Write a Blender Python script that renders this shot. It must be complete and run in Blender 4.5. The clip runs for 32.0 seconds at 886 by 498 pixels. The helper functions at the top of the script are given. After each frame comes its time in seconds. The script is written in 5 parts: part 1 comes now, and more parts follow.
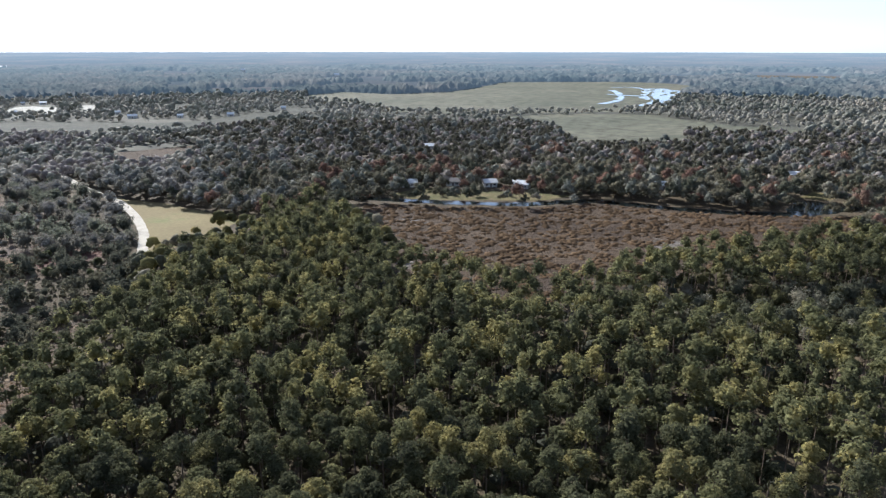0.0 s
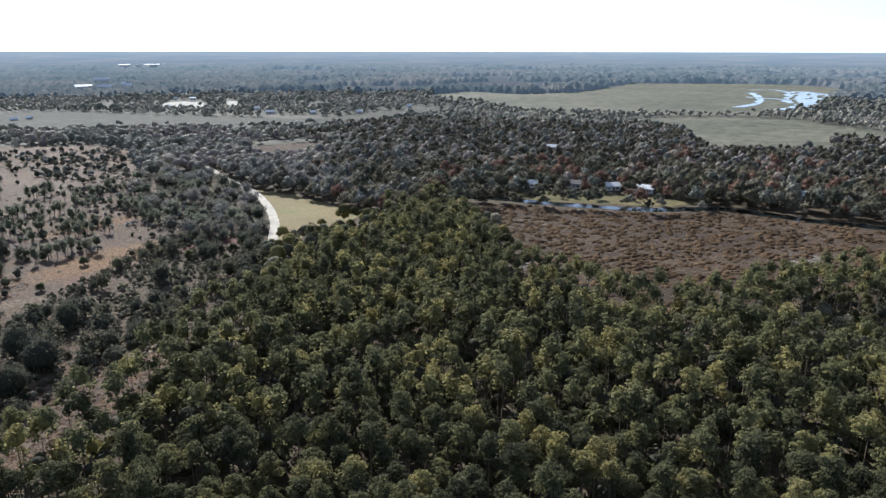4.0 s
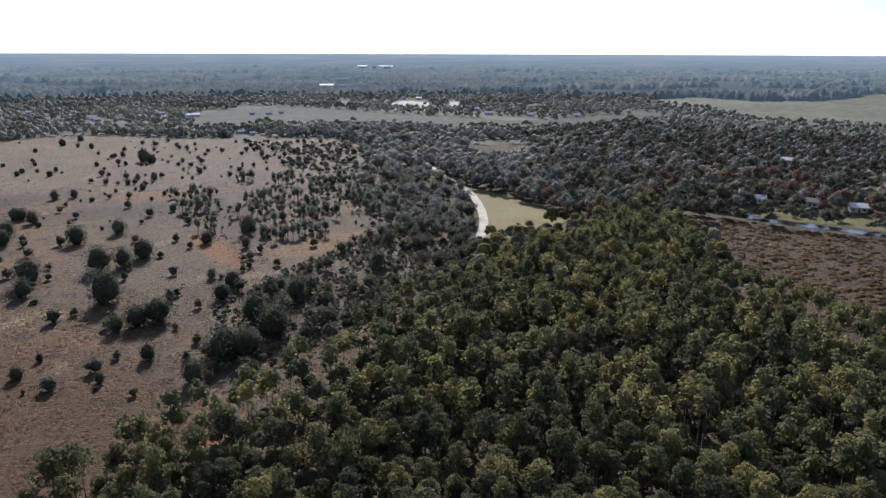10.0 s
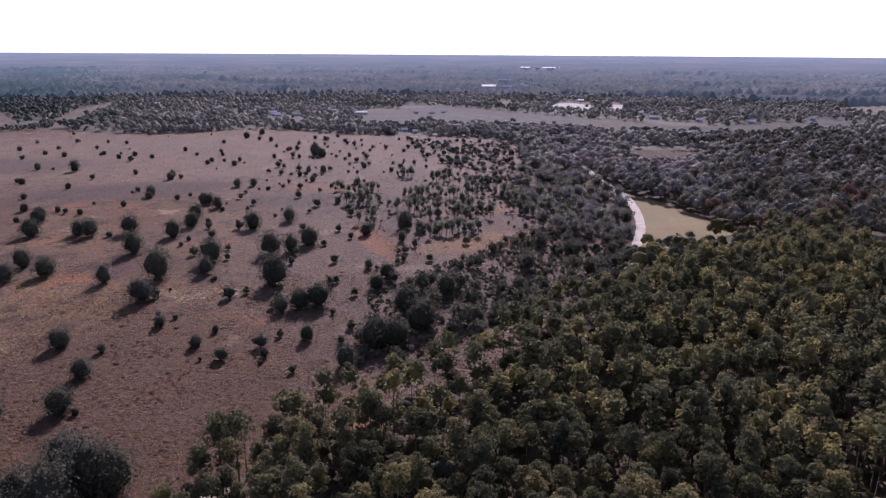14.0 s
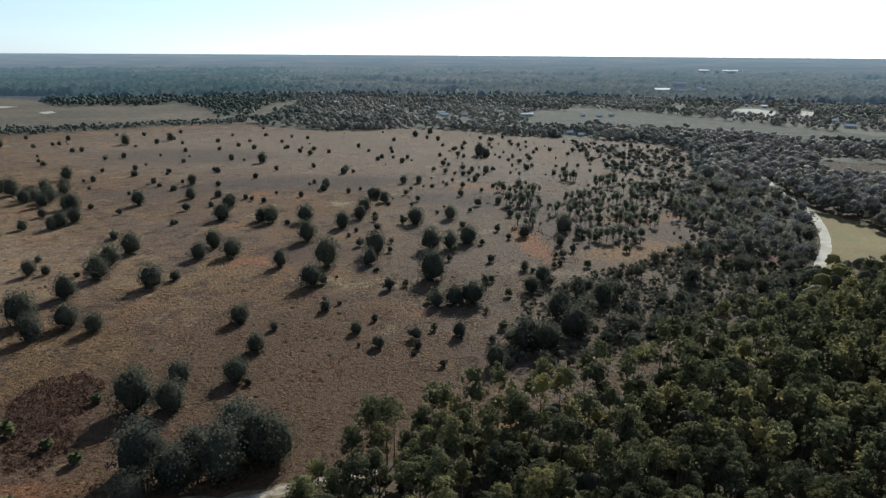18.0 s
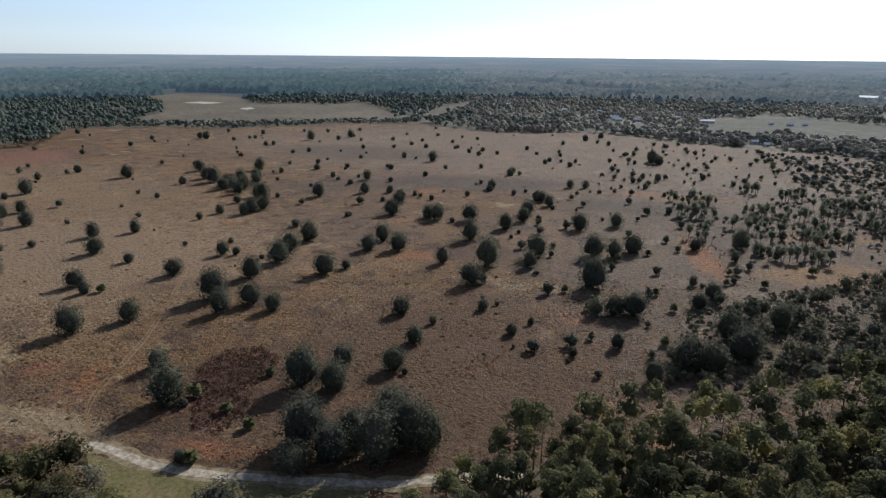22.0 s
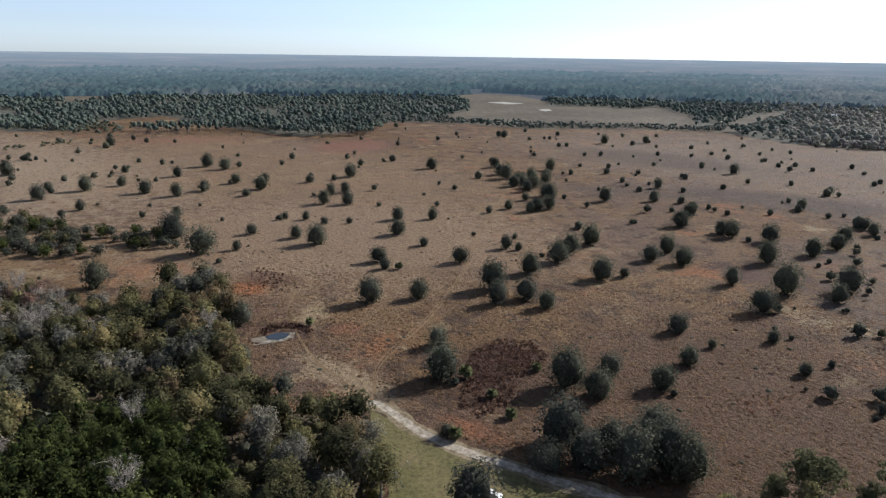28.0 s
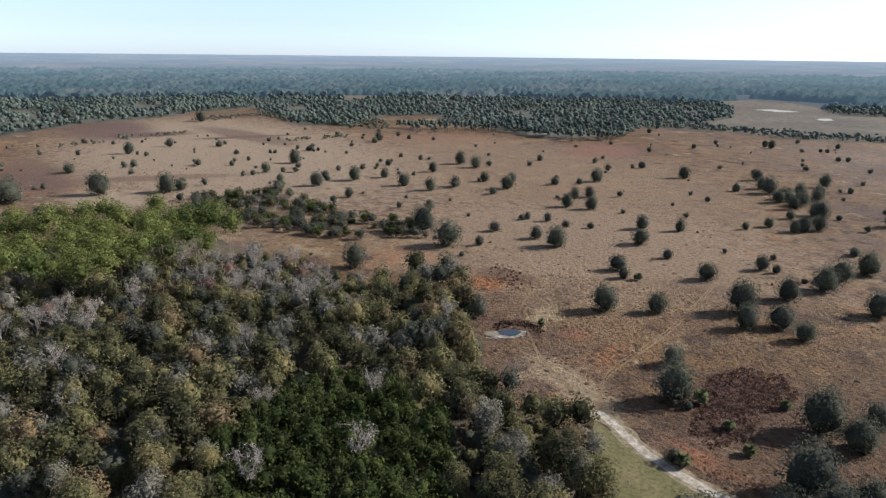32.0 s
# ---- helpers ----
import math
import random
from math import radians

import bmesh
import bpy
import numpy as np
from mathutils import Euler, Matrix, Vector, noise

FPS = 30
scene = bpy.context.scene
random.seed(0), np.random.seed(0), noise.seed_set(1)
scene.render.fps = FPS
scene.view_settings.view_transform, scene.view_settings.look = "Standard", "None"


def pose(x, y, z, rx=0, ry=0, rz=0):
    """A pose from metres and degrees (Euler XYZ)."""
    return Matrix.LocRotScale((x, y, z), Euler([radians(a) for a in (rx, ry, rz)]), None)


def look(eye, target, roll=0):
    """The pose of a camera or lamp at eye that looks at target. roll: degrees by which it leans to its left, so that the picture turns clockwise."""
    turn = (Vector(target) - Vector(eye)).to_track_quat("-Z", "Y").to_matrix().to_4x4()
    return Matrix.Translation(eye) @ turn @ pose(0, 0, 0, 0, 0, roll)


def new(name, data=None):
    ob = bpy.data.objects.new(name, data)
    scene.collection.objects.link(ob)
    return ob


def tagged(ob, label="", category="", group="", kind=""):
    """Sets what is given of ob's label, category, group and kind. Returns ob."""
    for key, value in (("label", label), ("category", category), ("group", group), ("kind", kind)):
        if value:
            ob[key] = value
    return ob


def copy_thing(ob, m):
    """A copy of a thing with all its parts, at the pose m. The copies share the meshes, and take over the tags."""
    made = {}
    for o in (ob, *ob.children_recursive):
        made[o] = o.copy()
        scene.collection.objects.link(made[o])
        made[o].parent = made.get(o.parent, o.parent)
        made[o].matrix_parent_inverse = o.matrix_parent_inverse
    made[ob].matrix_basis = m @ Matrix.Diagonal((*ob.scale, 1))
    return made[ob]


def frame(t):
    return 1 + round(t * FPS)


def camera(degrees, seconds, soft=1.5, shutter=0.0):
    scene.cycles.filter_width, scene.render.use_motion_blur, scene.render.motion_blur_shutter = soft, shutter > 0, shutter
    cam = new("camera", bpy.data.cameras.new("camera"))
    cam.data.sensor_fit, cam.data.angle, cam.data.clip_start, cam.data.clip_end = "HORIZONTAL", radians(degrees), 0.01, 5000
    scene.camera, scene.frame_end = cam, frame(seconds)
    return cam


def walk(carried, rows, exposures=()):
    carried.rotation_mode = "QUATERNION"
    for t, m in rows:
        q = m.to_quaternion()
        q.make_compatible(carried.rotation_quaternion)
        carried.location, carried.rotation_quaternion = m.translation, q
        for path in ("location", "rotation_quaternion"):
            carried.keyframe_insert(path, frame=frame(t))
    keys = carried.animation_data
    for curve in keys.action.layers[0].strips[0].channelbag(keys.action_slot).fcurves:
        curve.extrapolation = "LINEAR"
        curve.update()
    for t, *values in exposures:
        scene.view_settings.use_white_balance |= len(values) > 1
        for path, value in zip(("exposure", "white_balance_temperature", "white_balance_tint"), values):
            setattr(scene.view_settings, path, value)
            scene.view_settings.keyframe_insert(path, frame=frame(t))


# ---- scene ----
cam = camera(65.5, 32.0, soft=1.35)


def aim(yaw, tilt, roll):
    """The drone hovers in one spot and turns: yaw to the left from +y, tilt above the level, roll."""
    return pose(0, 0, 80, 90 + tilt, 0, yaw) @ pose(0, 0, 0, 0, 0, roll)


ROWS = [
    (0, -48.98, -16.24, 0.06), (0.5, -47.74, -16.25, 0.06), (1, -46.49, -16.24, 0.06), (1.5, -45.24, -16.23, 0.06),
    (2, -43.99, -16.23, 0.07), (2.5, -42.71, -16.25, 0.07), (3, -41.44, -16.26, 0.08), (3.5, -40.16, -16.27, 0.09),
    (5.5, -35.05, -16.21, 0.16), (6, -33.67, -16.20, 0.17), (6.5, -32.20, -16.21, 0.16), (7, -30.66, -16.20, 0.16),
    (7.5, -29.12, -16.20, 0.17), (8, -27.58, -16.19, 0.18), (8.5, -26.02, -16.16, 0.18), (9, -24.44, -16.13, 0.18),
    (9.5, -22.86, -16.10, 0.18), (10, -21.28, -16.08, 0.19), (10.5, -19.69, -16.07, 0.20), (11, -18.11, -16.05, 0.22),
    (11.5, -16.50, -16.05, 0.26), (12, -14.93, -16.04, 0.29), (12.5, -13.28, -16.05, 0.34), (13, -11.64, -16.04, 0.36),
    (13.5, -9.94, -16.04, 0.36), (14, -8.27, -16.03, 0.35), (14.5, -6.60, -16.03, 0.35), (16.5, 0.12, -15.97, 0.36),
    (17, 1.84, -15.97, 0.35), (17.5, 3.55, -15.98, 0.36), (18, 5.26, -15.97, 0.36), (18.5, 6.99, -15.97, 0.36),
    (19, 8.72, -15.97, 0.37), (19.5, 10.44, -15.96, 0.40), (20, 12.19, -15.95, 0.41), (20.5, 13.93, -15.94, 0.44),
    (21, 15.66, -15.92, 0.46), (21.5, 17.41, -15.89, 0.49), (22, 19.13, -15.87, 0.53), (22.5, 20.92, -15.84, 0.57),
    (23, 22.76, -15.82, 0.60), (23.5, 24.60, -15.82, 0.62), (24, 26.40, -15.81, 0.65), (24.5, 28.24, -15.82, 0.67),
    (26.5, 35.95, -15.85, 0.72), (27, 38.24, -15.87, 0.74), (27.5, 40.60, -15.88, 0.76), (28, 42.99, -15.88, 0.78),
    (28.5, 45.45, -15.89, 0.80), (29, 47.91, -15.91, 0.80), (29.5, 50.41, -15.91, 0.78), (30, 52.91, -15.92, 0.77),
    (30.5, 55.43, -15.92, 0.75), (31, 58.04, -15.90, 0.71), (31.5, 60.72, -15.88, 0.66), (32, 63.41, -15.87, 0.60)]
# the sun's glare tints the picture while the camera faces it
EXPOSURES = [(0, 1.35, 5860, 10), (5, 1.19, 5830, 10), (9.5, 0.97, 5840, 11), (11.0, 0.88, 5820, 20), (12.0, 0.87, 5900, 44), (13.5, 0.8, 5900, 44), (14.5, 0.72, 5900, 36),
             (16.0, 0.62, 5930, 4), (18, 0.6, 5980, 3), (20, 0.58, 6030, 7), (24, 0.64, 6070, 10), (28, 0.86, 6050, 11), (32, 1.14, 5980, 11)]
walk(cam, [(t, aim(a, b, c)) for t, a, b, c in ROWS], EXPOSURES)

# ---- sky and sun ----
SUN_AZ, SUN_EL = 12.5, 30.0     # degrees, azimuth clockwise from +y
world = bpy.data.worlds.new("world")
scene.world = world
world.use_nodes = True
wn = world.node_tree.nodes
sky = wn.new("ShaderNodeTexSky")
sky.sky_type, sky.sun_disc = "NISHITA", False
sky.sun_elevation, sky.sun_rotation = radians(SUN_EL), radians(SUN_AZ)
sky.air_density, sky.dust_density, sky.ozone_density, sky.altitude = 0.8, 0.3, 2.5, 300
wn["Background"].inputs["Strength"].default_value = 0.076
pale = wn.new("ShaderNodeHueSaturation")
pale.inputs["Saturation"].default_value = 0.48
cool = wn.new("ShaderNodeMix")
cool.data_type, cool.blend_type = "RGBA", "MULTIPLY"
cool.inputs[0].default_value, cool.inputs[7].default_value = 1.0, (0.91, 0.99, 1.1, 1)
world.node_tree.links.new(sky.outputs[0], pale.inputs["Color"])
world.node_tree.links.new(pale.outputs[0], cool.inputs[6])
world.node_tree.links.new(cool.outputs[2], wn["Background"].inputs["Color"])
sun = new("sun", bpy.data.lights.new("sun", "SUN"))
sun.data.energy, sun.data.angle, sun.data.color = 4.3, radians(0.53), (1.0, 0.95, 0.87)
sa, se = radians(SUN_AZ), radians(SUN_EL)
sun.matrix_world = look((0, 0, 300), (-math.sin(sa) * math.cos(se) * 10, -math.cos(sa) * math.cos(se) * 10, 300 - math.sin(se) * 10))


# ---- materials ----
def material(name, rough=0.85, spec=0.3):
    m = bpy.data.materials.new(name)
    m.use_nodes = True
    b = m.node_tree.nodes["Principled BSDF"]
    b.inputs["Roughness"].default_value = rough
    b.inputs["Specular IOR Level"].default_value = spec
    return m, m.node_tree.nodes, m.node_tree.links, b


def noise_ramp(n, l, vec, scale, stops, detail=4.0, rough=0.6):
    """A noise of that scale (per metre) turned into colours."""
    tex = n.new("ShaderNodeTexNoise")
    tex.inputs["Scale"].default_value = scale
    tex.inputs["Detail"].default_value = detail
    tex.inputs["Roughness"].default_value = rough
    l.new(vec, tex.inputs["Vector"])
    ramp = n.new("ShaderNodeValToRGB")
    ramp.color_ramp.elements[0].position, ramp.color_ramp.elements[0].color = stops[0][0], (*stops[0][1], 1)
    ramp.color_ramp.elements[1].position, ramp.color_ramp.elements[1].color = stops[-1][0], (*stops[-1][1], 1)
    for p, c in stops[1:-1]:
        ramp.color_ramp.elements.new(p).color = (*c, 1)
    l.new(tex.outputs["Fac"], ramp.inputs["Fac"])
    return ramp.outputs["Color"], tex.outputs["Fac"]


def mix(n, l, fac, a, b, kind="MIX"):
    node = n.new("ShaderNodeMix")
    node.data_type, node.blend_type = "RGBA", kind
    for sock, v in ((node.inputs[0], fac), (node.inputs[6], a), (node.inputs[7], b)):
        if isinstance(v, bpy.types.NodeSocket):
            l.new(v, sock)
        elif isinstance(v, tuple):
            sock.default_value = (*v, 1)
        else:
            sock.default_value = v
    return node.outputs[2]


def place(n):
    return n.new("ShaderNodeNewGeometry").outputs["Position"]


def grey(c, k):
    return tuple(v * k for v in c)


def leaf_mat(name, a, b, c=None, glow=0.35, scale=0.13, vary=0.3, clump=2.2, depth=0.12, speckle=0.32, gloss=(0.95, 0.04)):
    """Foliage: colours a to b from tree to tree, each leaf a little different, light shining through."""
    m, n, l, bsdf = material(name, *gloss)
    stops = [(0.36, a), (0.64, b)] if c is None else [(0.34, a), (0.54, b), (0.68, c)]
    col, _ = noise_ramp(n, l, place(n), scale, stops, 1.0, 0.5)
    geo = n.new("ShaderNodeNewGeometry")
    ramp = n.new("ShaderNodeValToRGB")
    ramp.color_ramp.elements[0].color, ramp.color_ramp.elements[1].color = (1 - vary, 1 - vary, 1 - vary, 1), (1 + vary, 1 + vary * 0.9, 1 + vary * 0.7, 1)
    l.new(geo.outputs["Random Per Island"], ramp.inputs["Fac"])
    col = mix(n, l, 1.0, col, ramp.outputs["Color"], "MULTIPLY")
    tree = n.new("ShaderNodeObjectInfo")
    ramp2 = n.new("ShaderNodeValToRGB")
    ramp2.color_ramp.elements[0].color, ramp2.color_ramp.elements[1].color = (0.8, 0.8, 0.85, 1), (1.2, 1.17, 1.1, 1)
    l.new(tree.outputs["Random"], ramp2.inputs["Fac"])
    col = mix(n, l, 1.0, col, ramp2.outputs["Color"], "MULTIPLY")
    speck, h = noise_ramp(n, l, place(n), clump, [(0.32, (1 - speckle, 1 - speckle, 1 - speckle)), (0.7, (1 + speckle, 1 + speckle, 1 + speckle * 0.8))], 3.0, 0.7)
    col = mix(n, l, 1.0, col, speck, "MULTIPLY")
    l.new(col, bsdf.inputs["Base Color"])
    bn = n.new("ShaderNodeBump")
    bn.inputs["Strength"].default_value, bn.inputs["Distance"].default_value = 1.0, depth
    l.new(h, bn.inputs["Height"])
    l.new(bn.outputs[0], bsdf.inputs["Normal"])
    thin = n.new("ShaderNodeBsdfTranslucent")
    l.new(col, thin.inputs["Color"])
    both = n.new("ShaderNodeMixShader")
    both.inputs[0].default_value = glow
    l.new(bsdf.outputs[0], both.inputs[1])
    l.new(thin.outputs[0], both.inputs[2])
    l.new(both.outputs[0], n["Material Output"].inputs["Surface"])
    return m


def ground_mat(name, big, small, scale=0.02, fine=0.9, bump=0.25, rough=0.95, blotches=(), spots=()):
    """Soil or grass: broad patches, fine tufts, blotches of other growth, and relief."""
    m, n, l, bsdf = material(name, rough, 0.1)
    p = place(n)
    col, _ = noise_ramp(n, l, p, scale, big, 5.0)
    tuft, h = noise_ramp(n, l, p, fine, small, 6.0, 0.7)
    for k, (bs, lo, hi, c) in enumerate(blotches):
        shift = n.new("ShaderNodeVectorMath")
        shift.inputs[1].default_value = (31.0 * k + 7, 17.0 * k - 5, 3.0 * k)
        l.new(p, shift.inputs[0])
        mask, _ = noise_ramp(n, l, shift.outputs[0], bs, [(lo, (0, 0, 0)), (hi, (1, 1, 1))], 4.0, 0.65)
        col = mix(n, l, mask, col, c)
    _, edge = noise_ramp(n, l, p, 0.16, [(0, (0, 0, 0)), (1, (1, 1, 1))], 5.0, 0.75)
    for cx, cy, rx, ry, turn, full, c in spots:     # single patches of other growth and of other tone with ragged edges
        mp = n.new("ShaderNodeMapping")
        mp.vector_type = "TEXTURE"
        mp.inputs["Location"].default_value = (cx, cy, 0)
        mp.inputs["Rotation"].default_value = (0, 0, radians(turn))
        mp.inputs["Scale"].default_value = (rx, ry, 1e5)
        l.new(p, mp.inputs["Vector"])
        size = n.new("ShaderNodeVectorMath")
        size.operation = "LENGTH"
        l.new(mp.outputs[0], size.inputs[0])
        total = n.new("ShaderNodeMath")
        total.operation = "MULTIPLY_ADD"
        total.inputs[1].default_value = 1.9
        l.new(edge, total.inputs[0])
        l.new(size.outputs["Value"], total.inputs[2])
        fade = n.new("ShaderNodeMapRange")
        fade.inputs["From Min"].default_value, fade.inputs["From Max"].default_value = 2.0, 1.55
        fade.inputs["To Max"].default_value = full
        l.new(total.outputs[0], fade.inputs["Value"])
        col = mix(n, l, fade.outputs[0], col, c)
    col = mix(n, l, 1.0, col, tuft, "MULTIPLY")
    l.new(col, bsdf.inputs["Base Color"])
    bn = n.new("ShaderNodeBump")
    bn.inputs["Strength"].default_value, bn.inputs["Distance"].default_value = 1.0, bump
    l.new(h, bn.inputs["Height"])
    l.new(bn.outputs[0], bsdf.inputs["Normal"])
    return m


TUFT = [(0.3, (0.45, 0.45, 0.45)), (0.5, (0.95, 0.95, 0.95)), (0.72, (1.35, 1.32, 1.25))]
STIPPLE = [(0.3, (0.34, 0.33, 0.32)), (0.45, (0.86, 0.86, 0.86)), (0.56, (1.08, 1.07, 1.06)), (0.72, (1.7, 1.64, 1.52))]
M_GRASS = ground_mat("dry_grass", [(0.3, (0.1, 0.059, 0.029)), (0.5, (0.138, 0.085, 0.043)), (0.72, (0.182, 0.122, 0.066))], STIPPLE, 0.012, 0.7, 0.9, 0.95,
                     [(0.009, 0.50, 0.60, (0.105, 0.07, 0.05)), (0.03, 0.52, 0.64, (0.112, 0.068, 0.046)), (0.024, 0.57, 0.66, (0.19, 0.092, 0.045)), (0.075, 0.53, 0.62, (0.07, 0.045, 0.03)), (0.2, 0.56, 0.66, (0.062, 0.042, 0.03)), (0.05, 0.6, 0.68, (0.21, 0.155, 0.09))],
                     # spots one and two paint haze into far grass; five paints in back-scattered sun
                     [(60, 330, 150, 230, 0, 0.6, (0.12, 0.098, 0.08)), (-60, 600, 420, 210, 0, 0.65, (0.165, 0.13, 0.1)), (-420, 260, 260, 150, 0, 0.6, (0.185, 0.13, 0.082)), (-620, 90, 330, 150, 0, 0.85, (0.235, 0.176, 0.12)), (-235, 185, 120, 90, 30, 0.75, (0.2, 0.14, 0.09)),
                      (-740, 45, 26, 50, 0, 0.85, (0.085, 0.05, 0.042)), (-686, 130, 12, 60, 0, 0.8, (0.09, 0.055, 0.045)), (-475, 390, 40, 55, 30, 0.85, (0.16, 0.082, 0.055)), (-45, 162, 9, 4, 45, 0.95, (0.2, 0.075, 0.04)), (-152, 121, 6, 6, 0, 0.8, (0.18, 0.09, 0.05)), (-102, 132, 14, 24, 18, 0.95, (0.055, 0.03, 0.024)), (-86, 104.5, 11, 4, 10, 0.8, (0.19, 0.085, 0.045)), (-205, 120, 9, 8, 0, 0.95, (0.23, 0.10, 0.045)),
                      (-208, 131, 15, 9, 30, 0.7, (0.09, 0.05, 0.035)), (12, 292, 7, 34, 12, 0.7, (0.22, 0.105, 0.05)), (-8, 420, 40, 14, 0, 0.6, (0.2, 0.11, 0.06)), (70, 345, 30, 10, 20, 0.6, (0.2, 0.115, 0.06)), (60, 285, 36, 14, 20, 0.7, (0.2, 0.12, 0.06)), 
                      (-70, 135, 5, 5, 0, 0.8, (0.22, 0.11, 0.05)), (-128, 100, 24, 7, 0, 0.9, (0.21, 0.155, 0.095)), (-160, 107, 8, 5, 40, 0.9, (0.08, 0.05, 0.038)),
                      (-800, 10, 110, 50, 0, 0.85, (0.09, 0.055, 0.045)), (-480, 30, 60, 14, 80, 0.6, (0.10, 0.06, 0.042)), (-420, 0, 40, 25, 20, 0.7, (0.25, 0.19, 0.125)),
                      (-610, 300, 60, 40, 60, 0.5, (0.19, 0.10, 0.065)), (-250, 520, 90, 45, 0, 0.7, (0.08, 0.062, 0.05)), (-120, 420, 70, 30, 10, 0.75, (0.072, 0.055, 0.046)), (-56, 150, 55, 75, 20, 0.92, (0.09, 0.056, 0.036)), (-20, 380, 50, 20, 0, 0.6, (0.075, 0.06, 0.05)), (-190, 380, 60, 16, 20, 0.6, (0.08, 0.06, 0.047)),
                      (40, 215, 30, 30, 0, 0.8, (0.08, 0.06, 0.04)), (80, 240, 40, 26, 30, 0.8, (0.085, 0.07, 0.045)), (-80, 265, 26, 14, 0, 0.7, (0.08, 0.05, 0.04)),
                      (100, 283, 22, 12, 0, 0.8, (0.12, 0.06, 0.05)), (-520, -40, 90, 22, 10, 0.8, (0.095, 0.06, 0.045)), (-700, 130, 120, 24, 15, 0.7, (0.1, 0.065, 0.048)), (-160, 190, 30, 9, 30, 0.5, (0.1, 0.066, 0.044)), ])
M_LITTER = ground_mat("leaf_litter", [(0.35, (0.06, 0.048, 0.032)), (0.65, (0.11, 0.085, 0.055))], TUFT, 0.05, 0.8)
M_FARFLOOR = ground_mat("far_woodland_floor", [(0.35, (0.07, 0.071, 0.058)), (0.65, (0.1, 0.094, 0.073))], TUFT, 0.004, 0.03, 2.0)
M_MARSH = ground_mat("marsh_growth", [(0.35, (0.055, 0.038, 0.026)), (0.65, (0.09, 0.063, 0.041))], TUFT, 0.02, 0.4, 1.2, 0.95,
                     [(0.03, 0.62, 0.7, (0.17, 0.15, 0.13))])
M_MEADOW = ground_mat("mown_meadow", [(0.35, (0.165, 0.13, 0.066)), (0.65, (0.21, 0.17, 0.085))], [(0.3, (0.8, 0.8, 0.8)), (0.7, (1.15, 1.15, 1.15))], 0.02, 0.5, 0.08, 0.95,
                      [(0.02, 0.56, 0.66, (0.14, 0.15, 0.06))])
M_LAWN = ground_mat("lawn_grass", [(0.35, (0.088, 0.084, 0.034)), (0.65, (0.15, 0.122, 0.06))], TUFT, 0.09, 1.0, 0.15, 0.95,
                    [(0.12, 0.55, 0.66, (0.16, 0.12, 0.07))])
M_REEDS = ground_mat("reed_bed", [(0.35, (0.09, 0.093, 0.066)), (0.65, (0.14, 0.132, 0.095))], TUFT, 0.006, 0.06, 1.0)
M_PASTURE = ground_mat("olive_pasture", [(0.35, (0.046, 0.048, 0.036)), (0.65, (0.068, 0.066, 0.049))], TUFT, 0.008, 0.06, 1.0)
M_SCRUB = ground_mat("scrubland", [(0.35, (0.082, 0.068, 0.05)), (0.65, (0.122, 0.1, 0.072))], TUFT, 0.01, 0.12, 0.6)
M_ROAD = ground_mat("limerock_road", [(0.35, (0.36, 0.325, 0.27)), (0.65, (0.5, 0.455, 0.385))], [(0.3, (0.8, 0.8, 0.8)), (0.7, (1.1, 1.1, 1.1))], 0.15, 1.5, 0.04)
M_TRACK = ground_mat("worn_track", [(0.35, (0.2, 0.165, 0.12)), (0.65, (0.4, 0.35, 0.285))], TUFT, 0.5, 1.2, 0.06)
M_SHOULDER = ground_mat("sandy_grass", [(0.35, (0.13, 0.098, 0.055)), (0.65, (0.23, 0.185, 0.125))], TUFT, 0.5, 1.2, 0.1)
M_PIT = ground_mat("trodden_sand", [(0.35, (0.11, 0.085, 0.055)), (0.55, (0.2, 0.175, 0.14)), (0.7, (0.36, 0.34, 0.3))], TUFT, 0.4, 1.5, 0.1)
M_SAND = ground_mat("pale_sand", [(0.35, (0.26, 0.23, 0.19)), (0.65, (0.44, 0.44, 0.39))], TUFT, 0.3, 1.5, 0.1)

L_PINE = leaf_mat("pine_needles", (0.083, 0.088, 0.056), (0.14, 0.143, 0.079), (0.235, 0.212, 0.1), 0.52, 0.1, 0.36, 2.2, 0.12, 0.35)
L_PINE2 = leaf_mat("bright_pine_needles", (0.066, 0.084, 0.03), (0.13, 0.146, 0.05), None, 0.45, 0.04, 0.4, 2.2, 0.12, 0.45)
L_OAK = leaf_mat("oak_leaves", (0.07, 0.075, 0.058), (0.115, 0.118, 0.09), None, 0.45, 0.13, 0.2, 2.2, 0.12, 0.28)
L_OLIVE = leaf_mat("olive_leaves", (0.108, 0.107, 0.054), (0.185, 0.172, 0.083), (0.26, 0.215, 0.104), 0.5, 0.13, 0.3, 2.2, 0.12, 0.35)
L_MOSS = leaf_mat("grey_moss_and_leaves", (0.15, 0.144, 0.116), (0.235, 0.222, 0.187), None, 0.5, 0.2, 0.3, 2.2, 0.12, 0.35)
L_TAN = leaf_mat("autumn_leaves", (0.14, 0.108, 0.062), (0.19, 0.138, 0.078))
L_RUST = leaf_mat("rust_leaves", (0.17, 0.105, 0.085), (0.21, 0.14, 0.11))
L_GREEN = leaf_mat("laurel_leaves", (0.038, 0.052, 0.019), (0.088, 0.105, 0.034), None, 0.45, 0.35, 0.4)
L_TWIG = leaf_mat("bare_twigs", (0.2, 0.178, 0.16), (0.3, 0.268, 0.245), None, 0.2)
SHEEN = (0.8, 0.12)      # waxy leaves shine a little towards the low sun
